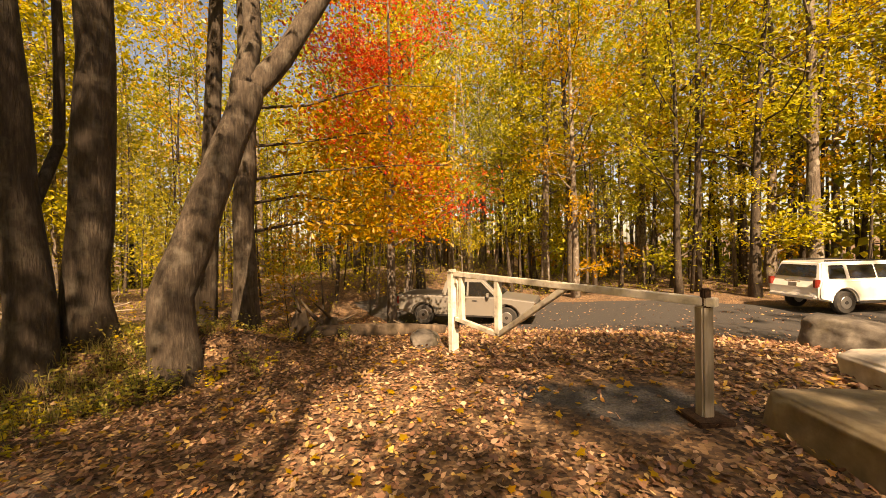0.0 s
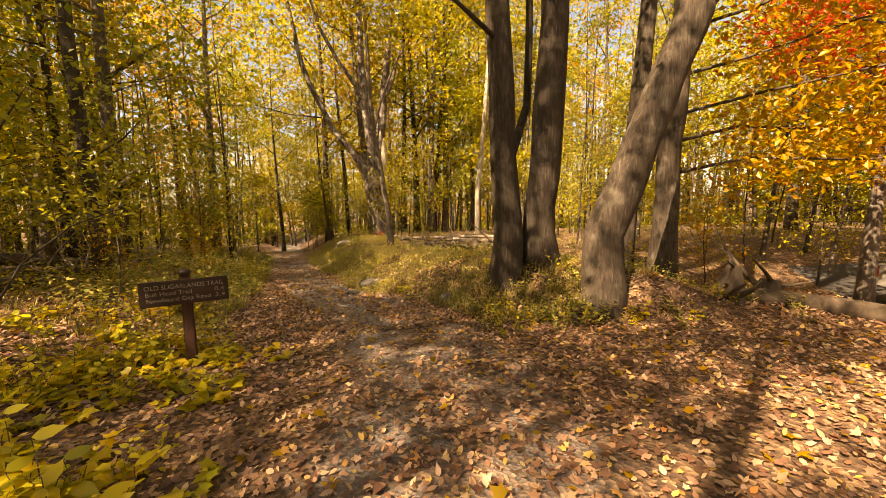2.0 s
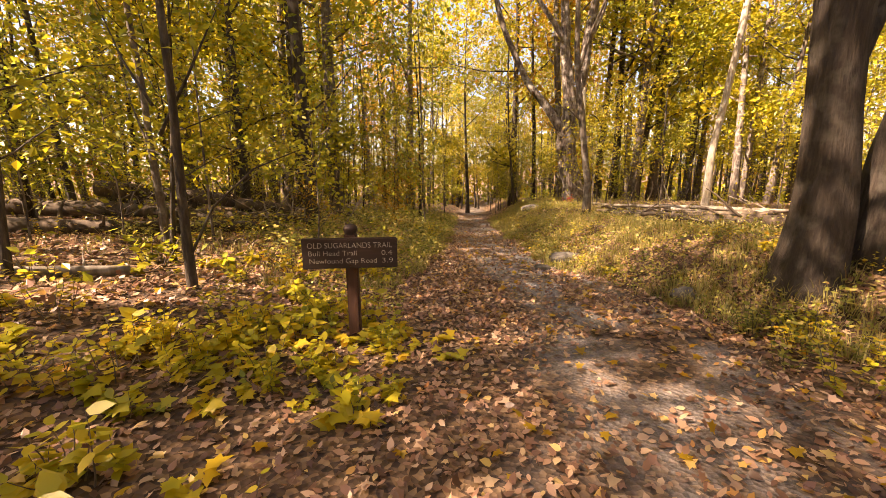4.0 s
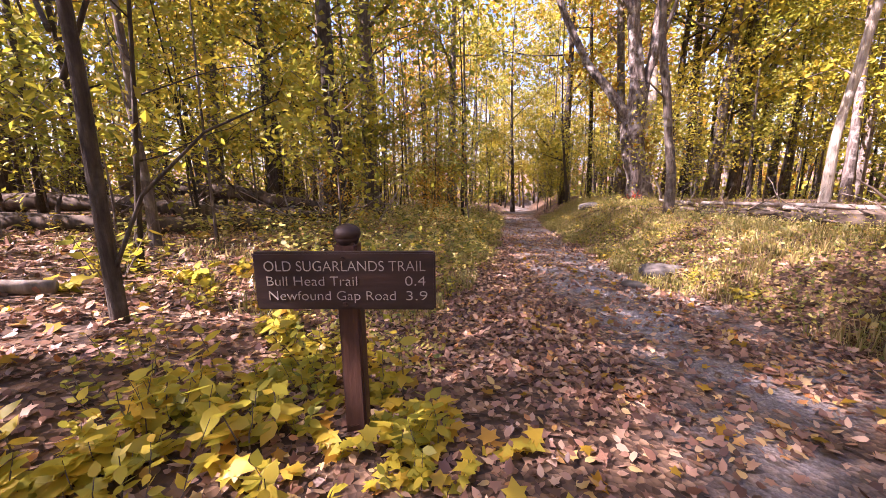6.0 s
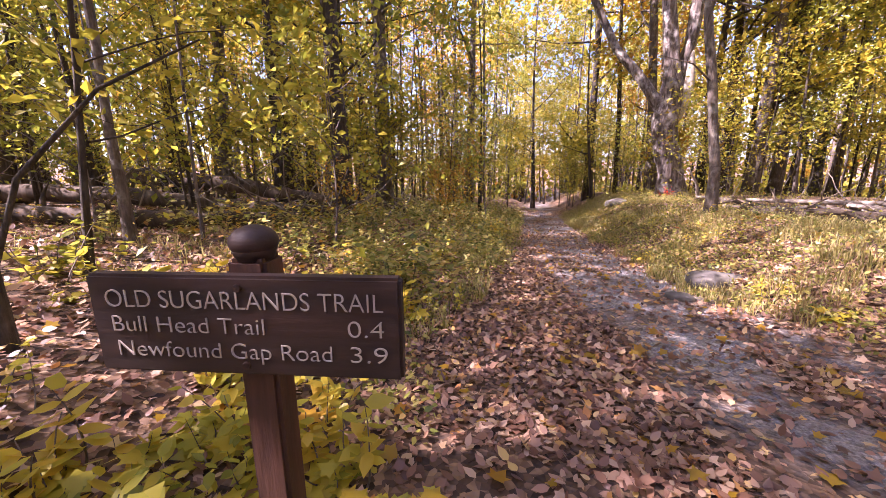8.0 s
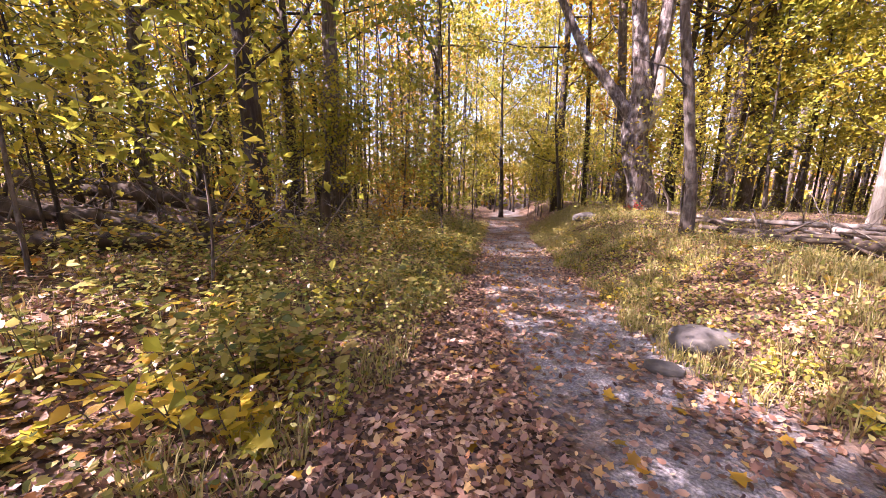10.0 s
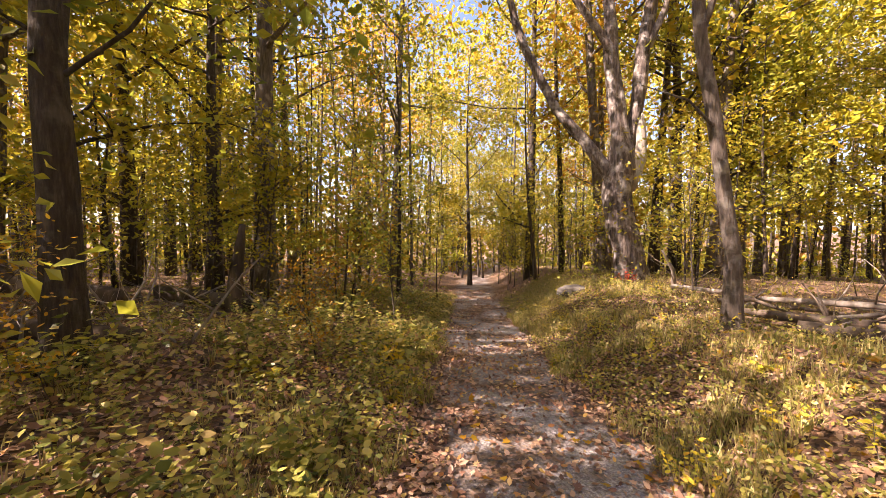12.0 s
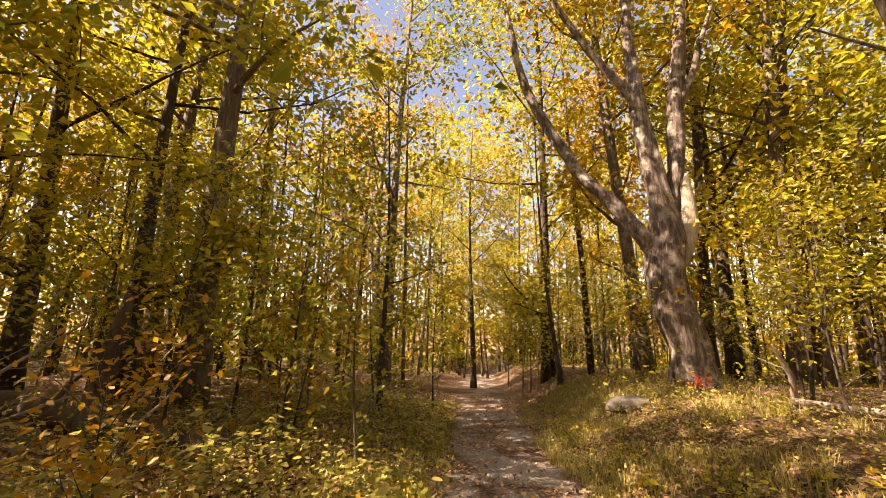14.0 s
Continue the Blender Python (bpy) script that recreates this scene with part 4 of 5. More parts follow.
for s in (-1, 1):
    for quad in (((-0.68, 0.875, 1.17), (0.12, 0.875, 1.17), (0.12, 0.755, 1.65), (-0.6, 0.755, 1.65)), ((0.2, 0.875, 1.17), (1.16, 0.875, 1.17), (0.66, 0.755, 1.65), (0.2, 0.755, 1.65))):
        q = [(x, s * y, z) for x, y, z in quad]
        part("side_window", pane(q if s < 0 else q[::-1], 0.012), GLASS, truck)
    part("tail_light", beam((-2.7, s * 0.86, 0.78), (-2.7, s * 0.86, 1.08), 0.1, 0.08, 0.01), LAMP_RED, truck)
    part("headlight", beam((2.6, s * 0.72, 0.88), (2.6, s * 0.9, 0.88), 0.14, 0.12, 0.01), CHROME, truck)
    part("mirror", beam((0.95, s * 0.92, 1.2), (0.95, s * 1.08, 1.2), 0.1, 0.16, 0.02), CAR_SILVER, truck)
    for z in (0.98,):
        for hx in (-0.5, 0.35):
            part("door_handle", beam((hx, s * 0.935, z), (hx + 0.18, s * 0.935, z), 0.03, 0.025, 0.005), TRIM, truck)
    part("sill", beam((-1.1, s * 0.86, 0.4), (1.1, s * 0.86, 0.4), 0.1, 0.1, 0.02), TRIM, truck)
    for wx in (-1.62, 1.62):
        wheel(wx, s * 0.79, 0.38, 0.24, truck)
part("windscreen", pane([(1.385, -0.72, 1.16), (1.385, 0.72, 1.16), (0.79, 0.6, 1.68), (0.79, -0.6, 1.68)], 0.012), GLASS, truck)
part("rear_window", pane([(-0.9, 0.7, 1.2), (-0.9, -0.7, 1.2), (-0.76, -0.6, 1.64), (-0.76, 0.6, 1.64)], 0.012), GLASS, truck)
part("rear_bumper", beam((-2.78, -0.85, 0.55), (-2.78, 0.85, 0.55), 0.2, 0.14, 0.03), CHROME, truck)
part("grille", beam((2.68, -0.6, 0.78), (2.68, 0.6, 0.78), 0.06, 0.22, 0.02), TRIM, truck)

suv_x, suv_y = 21.6, -10.3
suv_z = land(suv_x, suv_y) + 0.06
suv = thing("sport_utility_vehicle", Matrix.Translation((suv_x, suv_y, suv_z)) @ Matrix.Rotation(radians(-58), 4, "Z"), "white boxy sport utility vehicle parked on the asphalt", "car")
pts = [(-2.35, 0.5)] + arch(-1.4, 0.4, 0.47)[::-1] + arch(1.4, 0.4, 0.47)[::-1] + [(2.3, 0.5), (2.4, 0.8), (2.3, 1.08), (1.2, 1.18), (-2.3, 1.2), (-2.42, 0.9), (-2.42, 0.6)]
part("body", profile_body(pts, 1.9), CAR_WHITE, suv)
part("cabin", house_shape(-2.32, 1.3, -2.12, 0.55, 1.82, 1.46, 1.15, 1.8), CAR_WHITE, suv)
for s in (-1, 1):
    for x0, x1, u0, u1 in ((-2.0, -1.35, -1.88, -1.35), (-1.18, -0.2, -1.18, -0.2), (-0.12, 1.02, -0.12, 0.5)):
        q = [(x0, s * 0.9, 1.23), (x1, s * 0.9, 1.23), (u1, s * 0.775, 1.68), (u0, s * 0.775, 1.68)]
        part("side_window", pane(q if s < 0 else q[::-1], 0.014), GLASS, suv)
    tl = part("tail_light", beam((-2.4, s * 0.84, 0.92), (-2.4, s * 0.84, 1.2), 0.2, 0.12, 0.02), LAMP_RED, suv)
    part("roof_rail", beam((-1.9, s * 0.66, 1.83), (0.4, s * 0.66, 1.83), 0.04, 0.05, 0.01), TRIM, suv)
    part("mirror", beam((0.9, s * 0.95, 1.26), (0.9, s * 1.12, 1.26), 0.1, 0.17, 0.02), CAR_WHITE, suv)
    part("running_board", beam((-0.95, s * 0.9, 0.38), (0.95, s * 0.9, 0.38), 0.16, 0.07, 0.02), TRIM, suv)
    for wx in (-1.4, 1.4):
        wheel(wx, s * 0.82, 0.39, 0.25, suv)
part("rear_window", pane([(-2.315, 0.74, 1.26), (-2.315, -0.74, 1.26), (-2.17, -0.64, 1.68), (-2.17, 0.64, 1.68)], 0.014), GLASS, suv)
part("windscreen", pane([(1.26, -0.76, 1.2), (1.26, 0.76, 1.2), (0.63, 0.62, 1.72), (0.63, -0.62, 1.72)], 0.014), GLASS, suv)
part("rear_bumper", beam((-2.44, -0.86, 0.58), (-2.44, 0.86, 0.58), 0.2, 0.14, 0.04), CAR_WHITE, suv)
part("number_plate", beam((-2.43, -0.16, 0.98), (-2.43, 0.16, 0.98), 0.02, 0.15, 0.004), STONE_PALE, suv)
part("tailgate_strip", beam((-2.43, -0.3, 1.1), (-2.43, 0.3, 1.1), 0.03, 0.04, 0.005), CHROME, suv)

# ---- boulders, rocks, logs ----
boulder("boulder", 5.74, -5.08, 2, 0.6, 0.72, 0.22, STONE_TAN, "flat-topped tan boulder at the edge of the clearing", 0.45, 0.3, 1.0, 0.12, 4)
boulder("boulder", 7.5, -5.95, 5, 0.48, 0.6, 0.2, STONE_PALE, "pale sunlit boulder among fallen leaves", 0.3, 0.2, 1.0, 0.16, 4)
boulder("boulder", 8.5, -6.55, 6, 0.4, 0.4, 0.3, STONE_PALE, "pale boulder near the parking strip", 0.9, 0.2)
boulder("boulder", 10.4, -6.5, 8, 0.75, 0.6, 0.36, STONE, "dark brown boulder near the parking strip", 0.6, 0.25)
boulder("rock", 1.45, 7.2, 9, 0.33, 0.24, 0.12, STONE, "grey rounded rock at the trail edge", 0.4, 0.3, 0.4)
boulder("rock", 1.02, 6.6, 12, 0.16, 0.12, 0.05, STONE, "grey flat rock in the trail edge", 0.2, 0.3, 0.5)
boulder("rock", 0.22, 17.1, 15, 0.42, 0.28, 0.16, STONE, "grey weathered stone on the grassy bank", 0.3, 0.3, 0.5)
boulder("rock", 2.9, 4.6, 17, 0.16, 0.14, 0.1, STONE, "small dark rock at the foot of the bank", 0.3, 0.3, 0.4)
boulder("rock", 8.1, 0.3, 19, 0.35, 0.25, 0.2, STONE, "grey rock beside the gate", 0.3, 0.3, 0.4)


def log(name, pts, radii, mat, label, stubs=4, seed=0, sides=12):
    rnd = random.Random(seed)
    verts, faces = [], []
    ps = []
    for x, y, h in pts:
        ps.append(Vector((x, y, land(x, y) + h)))
    fine, rr = [], []
    for i in range(len(ps) - 1):
        for s in range(5):
            fine.append(ps[i].lerp(ps[i + 1], s / 5))
            rr.append(radii[i] + (radii[i + 1] - radii[i]) * s / 5)
    fine.append(ps[-1])
    rr.append(radii[-1])
    o = ps[0].copy()
    tube(verts, faces, [p - o for p in fine], rr, sides, seed, 0.3)
    ob = new(name, mesh_of(name, verts, faces, mat, True))
    ob.matrix_basis = Matrix.Translation(o)
    for _ in range(stubs):
        verts, faces = [], []
        i = rnd.randrange(2, len(fine) - 1)
        b = bent(fine[i] - o, (rnd.uniform(-1, 1), rnd.uniform(-1, 1), rnd.uniform(0.1, 1)), rnd.uniform(0.3, 1.2), rnd, 4, 0.25, 0.0)
        tube(verts, faces, b, [rr[i] * 0.3 * (1 - 0.18 * k) for k in range(5)], 6)
        part("branch_stub", mesh_of("branch_stub", verts, faces, mat, True), None, ob)
    return tagged(ob, label, "log")


log("fallen_log", [(-16, 5.6, 0.35), (-12, 7.2, 0.3), (-8.5, 8.4, 0.22), (-5.3, 9.2, 0.2)], [0.24, 0.21, 0.17, 0.1], ROTTEN, "long dark weathered fallen log in the undergrowth", 7, 41)
log("fallen_log", [(-14, 9.0, 0.9), (-10.5, 9.6, 0.7), (-7.6, 10.6, 0.4)], [0.27, 0.24, 0.16], ROTTEN, "thick dark fallen log propped in the undergrowth", 5, 42)
log("fallen_log", [(-10.2, 4.2, 0.12), (-7.4, 5.8, 0.14), (-5.9, 7.9, 0.16)], [0.2, 0.18, 0.13], ROTTEN, "dark rotting log on the leafy slope", 5, 43)
log("fallen_log", [(-9.5, 12.8, 0.2), (-6.5, 12.6, 0.15), (-4.2, 12.9, 0.1)], [0.18, 0.15, 0.08], ROTTEN, "dark mossy log beside the trail", 4, 44)
log("fallen_log", [(-5.6, 1.1, 0.06), (-3.8, 2.4, 0.08)], [0.09, 0.05], DEAD_WOOD, "short grey branch lying in the leaves", 2, 45)
log("fallen_log", [(2.6, 12.9, 0.14), (4.2, 12.2, 0.16), (6.8, 10.9, 0.2)], [0.06, 0.09, 0.13], ROTTEN, "dark fallen log in the brush pile", 4, 46)
log("fallen_log", [(2.9, 11.9, 0.12), (4.6, 10.6, 0.15), (6.2, 9.0, 0.16)], [0.08, 0.12, 0.14], ROTTEN, "reddish rotting log in the brush pile", 3, 47)
log("fallen_log", [(3.2, 13.6, 0.3), (5.4, 12.9, 0.35), (7.9, 12.4, 0.3)], [0.04, 0.06, 0.09], DEAD_WOOD, "pale bare log on top of the brush pile", 6, 48)
brush = random.Random(77)
for k in range(38):
    x, y = brush.uniform(2.6, 7.6), brush.uniform(10.6, 14.2)
    a, ln = brush.uniform(-1.9, 1.3), brush.uniform(0.8, 2.0)
    log("stick", [(x, y, brush.uniform(0.05, 0.35)), (x + ln * 0.5 * math.cos(a), y + ln * 0.5 * math.sin(a), brush.uniform(0.05, 0.3)), (x + ln * math.cos(a), y + ln * math.sin(a), brush.uniform(0.04, 0.25))],
        [brush.uniform(0.025, 0.06), 0.032, 0.012], DEAD_WOOD if k % 3 else ROTTEN, "bare grey stick of the brush pile" if k % 3 else "dark broken stick of the brush pile", 1, 100 + k, 7)
for k in range(44):
    x, y = brush.uniform(-11.5, -4.6), brush.uniform(6.8, 12.6)
    a, ln, up = brush.uniform(0, 6.28), brush.uniform(0.7, 1.9), brush.uniform(0.2, 1.5)
    log("stick", [(x, y, 0.02), (x + ln * 0.5 * math.cos(a), y + ln * 0.5 * math.sin(a), up * 0.6), (x + ln * math.cos(a + 0.3), y + ln * math.sin(a + 0.3), up)],
        [0.022, 0.015, 0.006], DEAD_WOOD, "bare pale branch tangled among the fallen logs", 3, 200 + k, 6)
log("stick", [(2.6, 16.4, 0.02), (2.5, 16.2, 0.5), (2.2, 16.0, 1.0)], [0.06, 0.045, 0.02], DEAD_WOOD, "pale dead snag standing in the grass", 2, 140, 8)
log("stick", [(2.5, 16.3, 0.1), (3.3, 15.6, 0.15), (4.0, 15.0, 0.05)], [0.05, 0.05, 0.03], DEAD_WOOD, "pale dead branch lying in the grass", 2, 141, 8)
log("stump", [(8.4, 2.9, -0.15), (8.42, 2.9, 0.2), (8.45, 2.92, 0.42)], [0.3, 0.2, 0.13], ROTTEN, "low dark rotten stump at the edge of the trees", 3, 142)
log("stump", [(7.2, 2.55, -0.15), (7.22, 2.55, 0.3), (7.3, 2.6, 0.62)], [0.24, 0.17, 0.09], ROTTEN, "jagged dark stump wrapped in low plants", 5, 144)
log("fallen_log", [(7.6, 3.2, 0.1), (8.7, 2.1, 0.12), (9.9, 0.8, 0.1)], [0.15, 0.17, 0.14], ROTTEN, "dark rotting log at the edge of the clearing", 3, 145)
log("stump", [(-6.9, 12.4, -0.1), (-6.85, 12.4, 0.8), (-6.75, 12.5, 1.9)], [0.2, 0.15, 0.06], ROTTEN, "broken dark snag in the undergrowth", 4, 143)

# ---- undergrowth ----


def seedling(seed, stems, height, size, mat, per=7, outline=OVAL):
    rnd, rng = random.Random(seed), np.random.default_rng(seed)
    verts, faces, c, h = [], [], [], []
    for _ in range(stems):
        a, r = rnd.uniform(0, 6.28), rnd.uniform(0.02, 0.18)
        p = bent((r * math.cos(a), r * math.sin(a), -0.03), (0.4 * math.cos(a), 0.4 * math.sin(a), 1), height * rnd.uniform(0.6, 1.2), rnd, 5, 0.2, 0.05)
        tube(verts, faces, p, [0.006 - 0.0008 * i for i in range(6)], 4)
        for k in range(per):
            q = p[min(5, 1 + k * 5 // per)].lerp(p[-1], rnd.random() * 0.4)
            b = rnd.uniform(0, 6.28)
            c.append(tuple(q))
            h.append((math.cos(b), math.sin(b), rnd.uniform(-0.3, 0.25)))
    nrm = rng.normal(size=(len(c), 3)) * 0.35 + np.array([0, 0, 1])
    return mesh_of("stem", verts, faces, BARK_GREY), outline_mesh("foliage", c, outline, size, rng, mat, heading=h, normals=nrm, curl=0.35)


PLANTS = [seedling(401, 5, 0.42, 0.13, LEAF_SHRUB, 8), seedling(402, 4, 0.34, 0.15, LEAF_SHRUB, 7), seedling(403, 7, 0.5, 0.11, LEAF_SHRUB, 9), seedling(404, 3, 0.25, 0.14, LEAF_SHRUB, 6, MAPLE), seedling(405, 6, 0.65, 0.1, LEAF_YELLOW, 10), seedling(406, 8, 0.4, 0.075, LEAF_SHRUB, 12)]
P_LABEL = ["leafy yellow-green seedling clump on the forest floor", "broad-leaved yellow-green seedling on the forest floor", "bushy yellow-green seedling clump on the forest floor", "low maple seedling with yellowing leaves", "taller yellow seedling clump in the undergrowth", "small-leaved green herb clump on the forest floor"]


def sow(x, y, k, s, turn, extra=0.0):
    ob = thing("seedling", Matrix.Translation((x, y, land(x, y) - 0.01)) @ Matrix.Rotation(turn, 4, "Z") @ Matrix.Scale(s, 4), P_LABEL[k], "plant", "undergrowth seedlings")
    tagged(part("stem", PLANTS[k][0], None, ob), kind="stuff")
    tagged(part("foliage", PLANTS[k][1], None, ob), kind="stuff")


pr = random.Random(9)
PLANTS.append(seedling(407, 7, 0.45, 0.09, LEAF_RED, 9))
PLANTS.append(seedling(408, 8, 0.42, 0.08, LEAF_HERB, 10))
P_LABEL.append("low seedling with bright red autumn leaves")
P_LABEL.append("small dark-green leafy plant at the trunk feet")
sow(2.0, 18.6, 6, 0.9, 0.3)
sow(1.75, 18.5, 6, 0.9, 2.3)


def inside_trail(x, y, pad=0.0):
    return left_edge(y) - pad < x < right_edge(y) + pad


# round the sign and along the near edge of the trail
def near_sign(n, x0, x1, y0, y1, lo, hi):
    for _ in range(n):
        x, y = pr.uniform(x0, x1), pr.uniform(y0, y1)
        if inside_trail(x, y, -0.12) and y > -0.9 or (x - 1.1) ** 2 + (y + 1.5) ** 2 < 0.8 or abs(x + 0.66) < 0.3 and abs(y - 1.7) < 0.4:
            continue
        sow(x, y, pr.choice((0, 1, 2, 3, 3, 3, 5)), pr.uniform(lo, hi), pr.uniform(0, 6.28))


near_sign(74, -2.0, 0.5, -1.5, 2.9, 0.5, 0.95)
near_sign(40, -4.2, -0.8, -1.0, 4.6, 0.55, 1.0)
for _ in range(20):
    sow(pr.uniform(-0.7, 0.35), pr.uniform(-1.25, -0.2), pr.choice((0, 1, 1)), pr.uniform(0.85, 1.1), pr.uniform(0, 6.28))
for _ in range(58):
    sow(pr.uniform(-1.5, 0.3), pr.uniform(0.9, 2.6), pr.choice((0, 1, 3, 3, 3)), pr.uniform(0.42, 0.75), pr.uniform(0, 6.28))
for _ in range(40):
    y = pr.uniform(4, 19)
    sow(left_edge(y) - 0.15 - abs(pr.gauss(0, 1.6)), y, pr.choice((2, 3, 5, 5, 7, 7, 7)), pr.uniform(0.7, 1.2), pr.uniform(0, 6.28))
for _ in range(34):
    y = pr.uniform(2.6, 18)
    sow(right_edge(y) + 0.1 + abs(pr.gauss(0, 1.5)), y, pr.choice((2, 3, 5, 5, 5, 4)), pr.uniform(0.45, 0.85), pr.uniform(0, 6.28))
for _ in range(26):
    sow(pr.uniform(-9.5, -3.4), pr.uniform(1.6, 9.5), pr.choice((2, 3, 5, 7, 7)), pr.uniform(0.7, 1.25), pr.uniform(0, 6.28))
for _ in range(30):
    sow(pr.uniform(2.9, 5.0), pr.uniform(2.2, 3.9), pr.choice((7, 7, 5)), pr.uniform(0.5, 0.9), pr.uniform(0, 6.28))
for _ in range(22):
    sow(pr.uniform(4.8, 8.6), pr.uniform(1.6, 3.6), pr.choice((7, 7, 5, 0)), pr.uniform(0.5, 0.8), pr.uniform(0, 6.28))

# ---- stuff nobody could count ----
rng = np.random.default_rng(12)


def scatter(n, fn):
    out = []
    while len(out) < n:
        p = fn()
        if p:
            out.append(p)
    return out


lr = random.Random(3)

# dense low shrubs in the shade beside the trail
SHRUBS = [seedling(411, 9, 0.5, 0.07, LEAF_HERB, 11)[1], seedling(412, 8, 0.65, 0.08, LEAF_HERB, 10)[1]]
sv, sf = [], []
for _ in range(230):
    y = lr.uniform(4.6, 19)
    x = left_edge(y) - 0.2 - abs(lr.gauss(0, 2.6))
    me = lr.choice(SHRUBS)
    m4 = Matrix.Translation((x, y, land(x, y) - 0.01)) @ Matrix.Rotation(lr.uniform(0, 6.28), 4, "Z") @ Matrix.Scale(lr.uniform(0.7, 1.25), 4)
    b0 = len(sv)
    sv += [tuple(m4 @ v.co) for v in me.vertices]
    sf += [[b0 + i for i in p.vertices] for p in me.polygons]
tagged(new("shrubs", mesh_of("shrubs", sv, sf, LEAF_HERB)), "dense low dark-green shrubs in the shade", "undergrowth", kind="stuff")


def litter_spot():
    k = lr.random()
    if k < 0.5:
        x, y = lr.uniform(-3.5, 12.5 if lr.random() < 0.5 else 7.0), lr.uniform(-6.0, 5)
    elif k < 0.8:
        y = lr.uniform(3, 13)
        x = trail_x(y) + lr.gauss(0, 1.6)
    else:
        y = lr.uniform(10, 26)
        x = trail_x(y) + lr.gauss(0, 1.8)
    if y > 1.5 and abs(x - gravel_x(y)) < 0.9 and noise.noise((x * 0.9, y * 0.6, 9)) > -0.22 and lr.random() < 0.72:
        return None
    if 5.0 < x < 6.9 and -4.0 < y < -2.3 and lr.random() < 0.93:
        return None
    return (x, y, land(x, y) + lr.uniform(0.004, 0.035))


tagged(new("leaf_litter", outline_mesh("leaf_litter", scatter(22000, litter_spot), MAPLE, 0.064, rng, LEAF_LITTER, 0.35, 0.6)), "brown and tan fallen leaves covering the ground", "leaf litter", kind="stuff")


tagged(new("leaf_litter", outline_mesh("leaf_litter", scatter(66000, litter_spot), OVAL, 0.062, rng, LEAF_LITTER, 0.4, 0.8)), "narrow curled brown leaves covering the ground", "leaf litter", kind="stuff")


def side_spot():
    x, y = lr.uniform(-12, -2.8), lr.uniform(-0.5, 12)
    return (x, y, land(x, y) + lr.uniform(0.005, 0.04))


tagged(new("leaf_litter", outline_mesh("leaf_litter", scatter(15000, side_spot), OVAL, 0.1, rng, LEAF_LITTER, 0.45, 0.8)), "brown curled leaves under the undergrowth", "leaf litter", kind="stuff")


def road_spot():
    x, y = lr.uniform(7, 21), lr.uniform(-11, 6)
    return (x, y, land(x, y) + lr.uniform(0.035, 0.05)) if lr.random() > 0.93 * smooth((x - 12.5) / 4) else None


tagged(new("leaf_litter", outline_mesh("leaf_litter", scatter(17000, road_spot), OVAL, 0.085, rng, LEAF_LITTER, 0.4, 0.6)), "brown leaves drifted over the edge of the parking strip", "leaf litter", kind="stuff")


def yellow_spot():
    x, y = lr.uniform(-3.5, 8), lr.uniform(-5.2, 14)
    return (x, y, land(x, y) + lr.uniform(0.02, 0.045)) if lr.random() < 0.9 else None


tagged(new("yellow_leaf_litter", outline_mesh("yellow_leaf_litter", scatter(1700, yellow_spot), MAPLE, 0.085, rng, LEAF_GOLD, 0.3, 0.5)), "fresh yellow and orange leaves lying on the litter", "leaf litter", kind="stuff")


def grass_spot(least=-0.7):
    y = lr.uniform(2.8, 22)
    if lr.random() < 0.66:
        x = right_edge(y) + 0.05 + abs(lr.gauss(0, 1.7 if lr.random() < 0.7 else 4.5))
    else:
        x = left_edge(y) - abs(lr.gauss(0, 0.8 if lr.random() < 0.5 else 3.2))
    x += 0.35 * noise.noise((y * 1.7, x * 0.3, 8))
    if noise.noise((x * 0.8, y * 0.8, 2)) < least:
        return None
    return (x, y, land(x, y) - 0.01)


gc = scatter(5200, lambda: grass_spot(0.0))
gv_, gf_ = [], []
for x, y, z in gc:
    for _ in range(9):
        a, r, h, w = lr.uniform(0, 6.28), lr.uniform(0, 0.09), lr.uniform(0.05, 0.22), lr.uniform(0.003, 0.007)
        px, py = x + r * math.cos(a), y + r * math.sin(a)
        dx, dy, b = math.cos(a) * h * 0.5, math.sin(a) * h * 0.5, len(gv_)
        sx, sy = -math.sin(a) * w, math.cos(a) * w
        gv_ += [(px - sx, py - sy, z), (px + sx, py + sy, z), (px + dx * 0.4 + sx * 0.8, py + dy * 0.4 + sy * 0.8, z + h * 0.65), (px + dx * 0.4 - sx * 0.8, py + dy * 0.4 - sy * 0.8, z + h * 0.65), (px + dx, py + dy, z + h)]
        gf_ += [(b, b + 1, b + 2, b + 3), (b + 3, b + 2, b + 4)]
tagged(new("grass", mesh_of("grass", gv_, gf_, GRASS)), "dry pale grass along the trail banks", "grass", kind="stuff")


def herb_spot():
    p = grass_spot()
    return p and (p[0], p[1], p[2] + (0.12 + 0.42 * max(0.0, noise.noise((p[0] * 1.4, p[1] * 1.4, 6)) + 0.25)) * lr.random() ** 1.4)


tagged(new("low_herbs", outline_mesh("low_herbs", scatter(60000, herb_spot), OVAL, 0.048, rng, LEAF_HERB, 0.7, 0.6)), "low leafy yellow-green herbs on the banks", "undergrowth", kind="stuff")


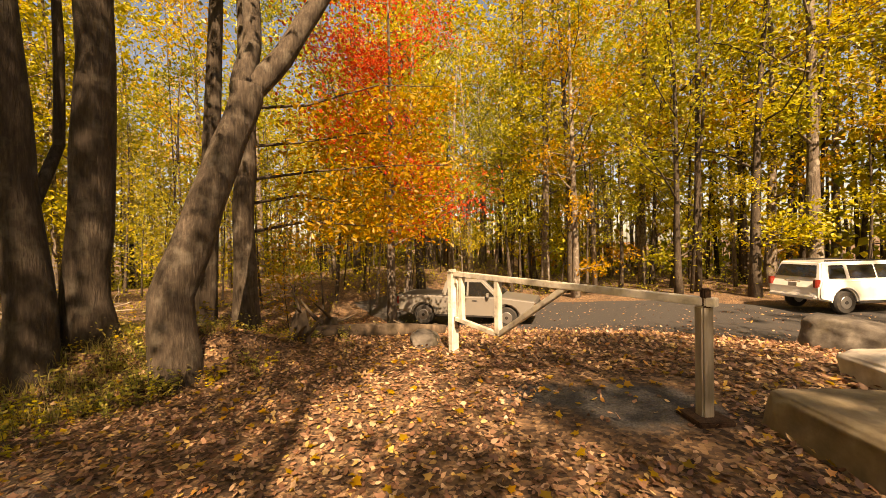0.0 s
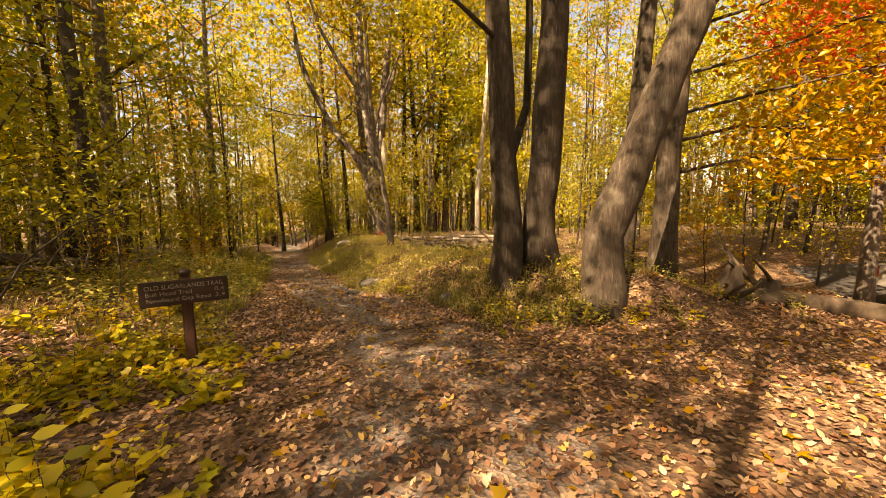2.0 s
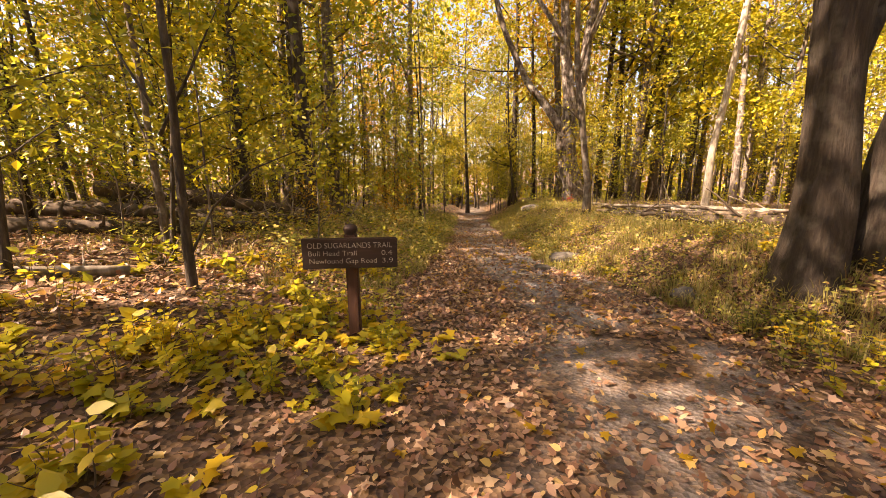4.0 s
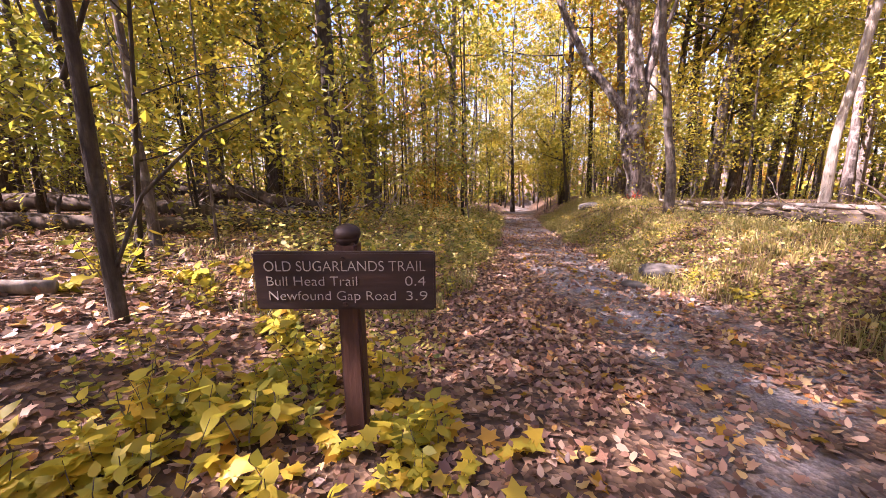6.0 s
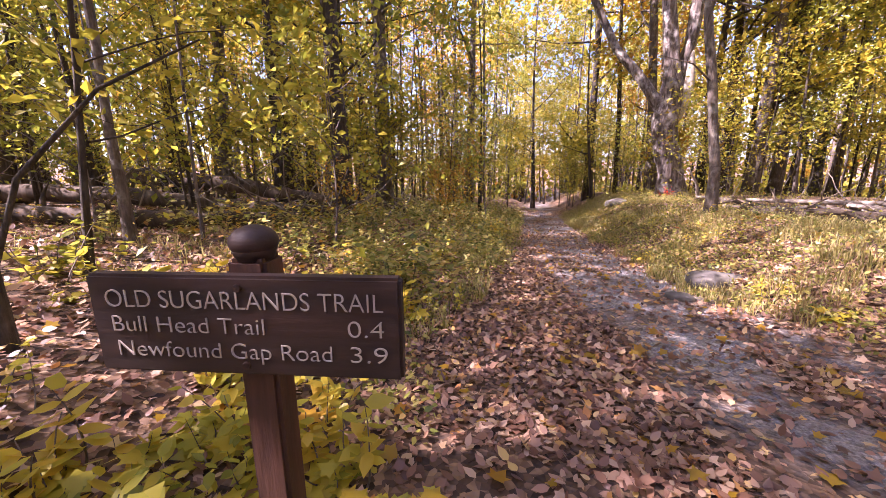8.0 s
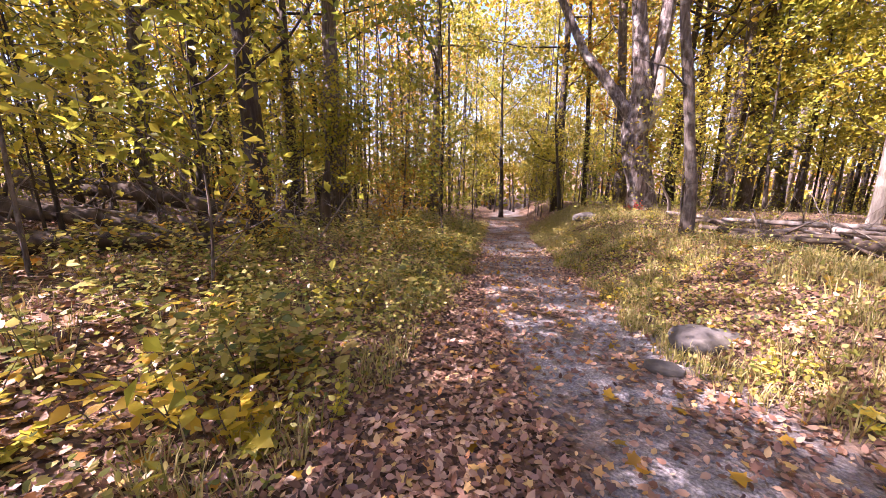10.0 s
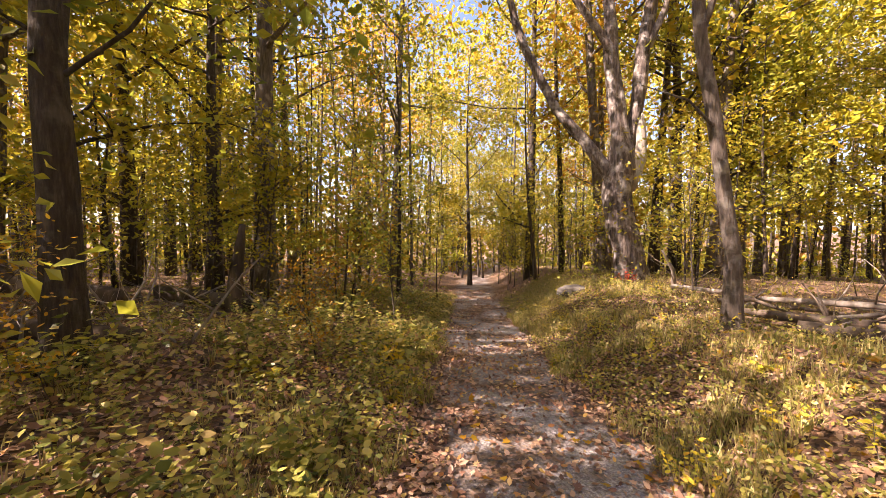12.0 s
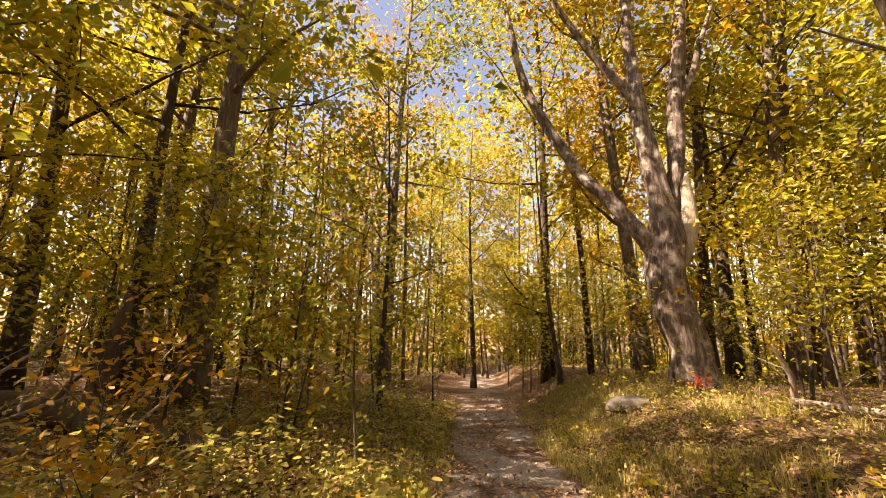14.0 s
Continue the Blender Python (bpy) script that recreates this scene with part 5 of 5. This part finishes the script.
def brush_spot():
    a, r = lr.uniform(0, 6.28), 4 + 40 * math.sqrt(lr.random())
    x, y = 2 + r * math.cos(a), 10 + r * math.sin(a)
    if -13 < x < -2 and 2 < y < 11 and lr.random() < 0.85 or y > -8 and abs(x - trail_x(y)) < 1.7 + 0.02 * y or -3.2 < x < 24 and -16 < y < 3.2 or 7.8 < x < 24 and y < 7:
        return None
    d = noise.noise((x * 0.22, y * 0.22, 5))
    if d < -0.3 or 0 < y < 15 and 0 < x < 7:
        return None
    top = (0.6 + 1.6 * max(0, d + 0.2)) * (0.6 + r / 40)
    return (x, y, land(x, y) + top * lr.random() ** 1.6)


tagged(new("undergrowth", quads_mesh("undergrowth", scatter(64000, brush_spot), 0.11, rng, LEAF_GREEN, 0.5)), "yellow-green leafy undergrowth of the forest floor", "undergrowth", kind="stuff")


def far_spot():
    a, r = lr.uniform(0, 6.28), lr.uniform(36, 64)
    x, y = 2 + r * math.cos(a), 10 + r * math.sin(a)
    z = land(x, y) + 33 * lr.random() ** 1.15
    if noise.noise((x * 0.13, y * 0.13, z * 0.16)) < -0.12:
        return None
    return (x, y, z)


for lm, n, nm in ((LEAF_YELLOW, 58000, "yellow"), (LEAF_GREEN, 46000, "yellow-green"), (LEAF_GOLD, 26000, "golden")):
    tagged(new("far_woods", quads_mesh("far_woods", scatter(n, far_spot), 0.58, rng, lm, 0.3, 0.75)), nm + " foliage of the far woods", "far woods", kind="stuff")
for bark_mat, count, tone in ((BARK_DARK, 820, "dark"), (BARK_GREY, 420, "grey sunlit")):
    fv, ff = [], []
    for k in range(count):
        a, r = lr.uniform(0, 6.28), 12 + 50 * math.sqrt(lr.random())
        x, y = 2 + r * math.cos(a), 10 + r * math.sin(a)
        if y > -8 and abs(x - trail_x(y)) < 2.4 or 7.8 < x < 25 and y < 9 or -3 < x < 25 and -16 < y < 3 or x < 4 and y < 1.5 and r < 24:
            continue
        h, w = lr.uniform(10, 24), lr.uniform(0.03, 0.12 if r < 26 else 0.19)
        dx, dy, lean = lr.uniform(-1.4, 1.4), lr.uniform(-1.4, 1.4), lr.uniform(0.1, 0.45)
        z = land(x, y)
        tube(fv, ff, [(x, y, z - 0.3), (x + dx * lean * 0.5, y + dy * 0.2, z + h * 0.25), (x + dx * lean * 1.6, y + dy * 0.5, z + h * 0.55), (x + dx, y + dy, z + h)], [w * 1.1, w * 0.9, w * 0.65, w * 0.15], 6)
    tagged(new("far_trunks", mesh_of("far_trunks", fv, ff, bark_mat, True)), tone + " thin trunks of the far woods", "far woods", kind="stuff")
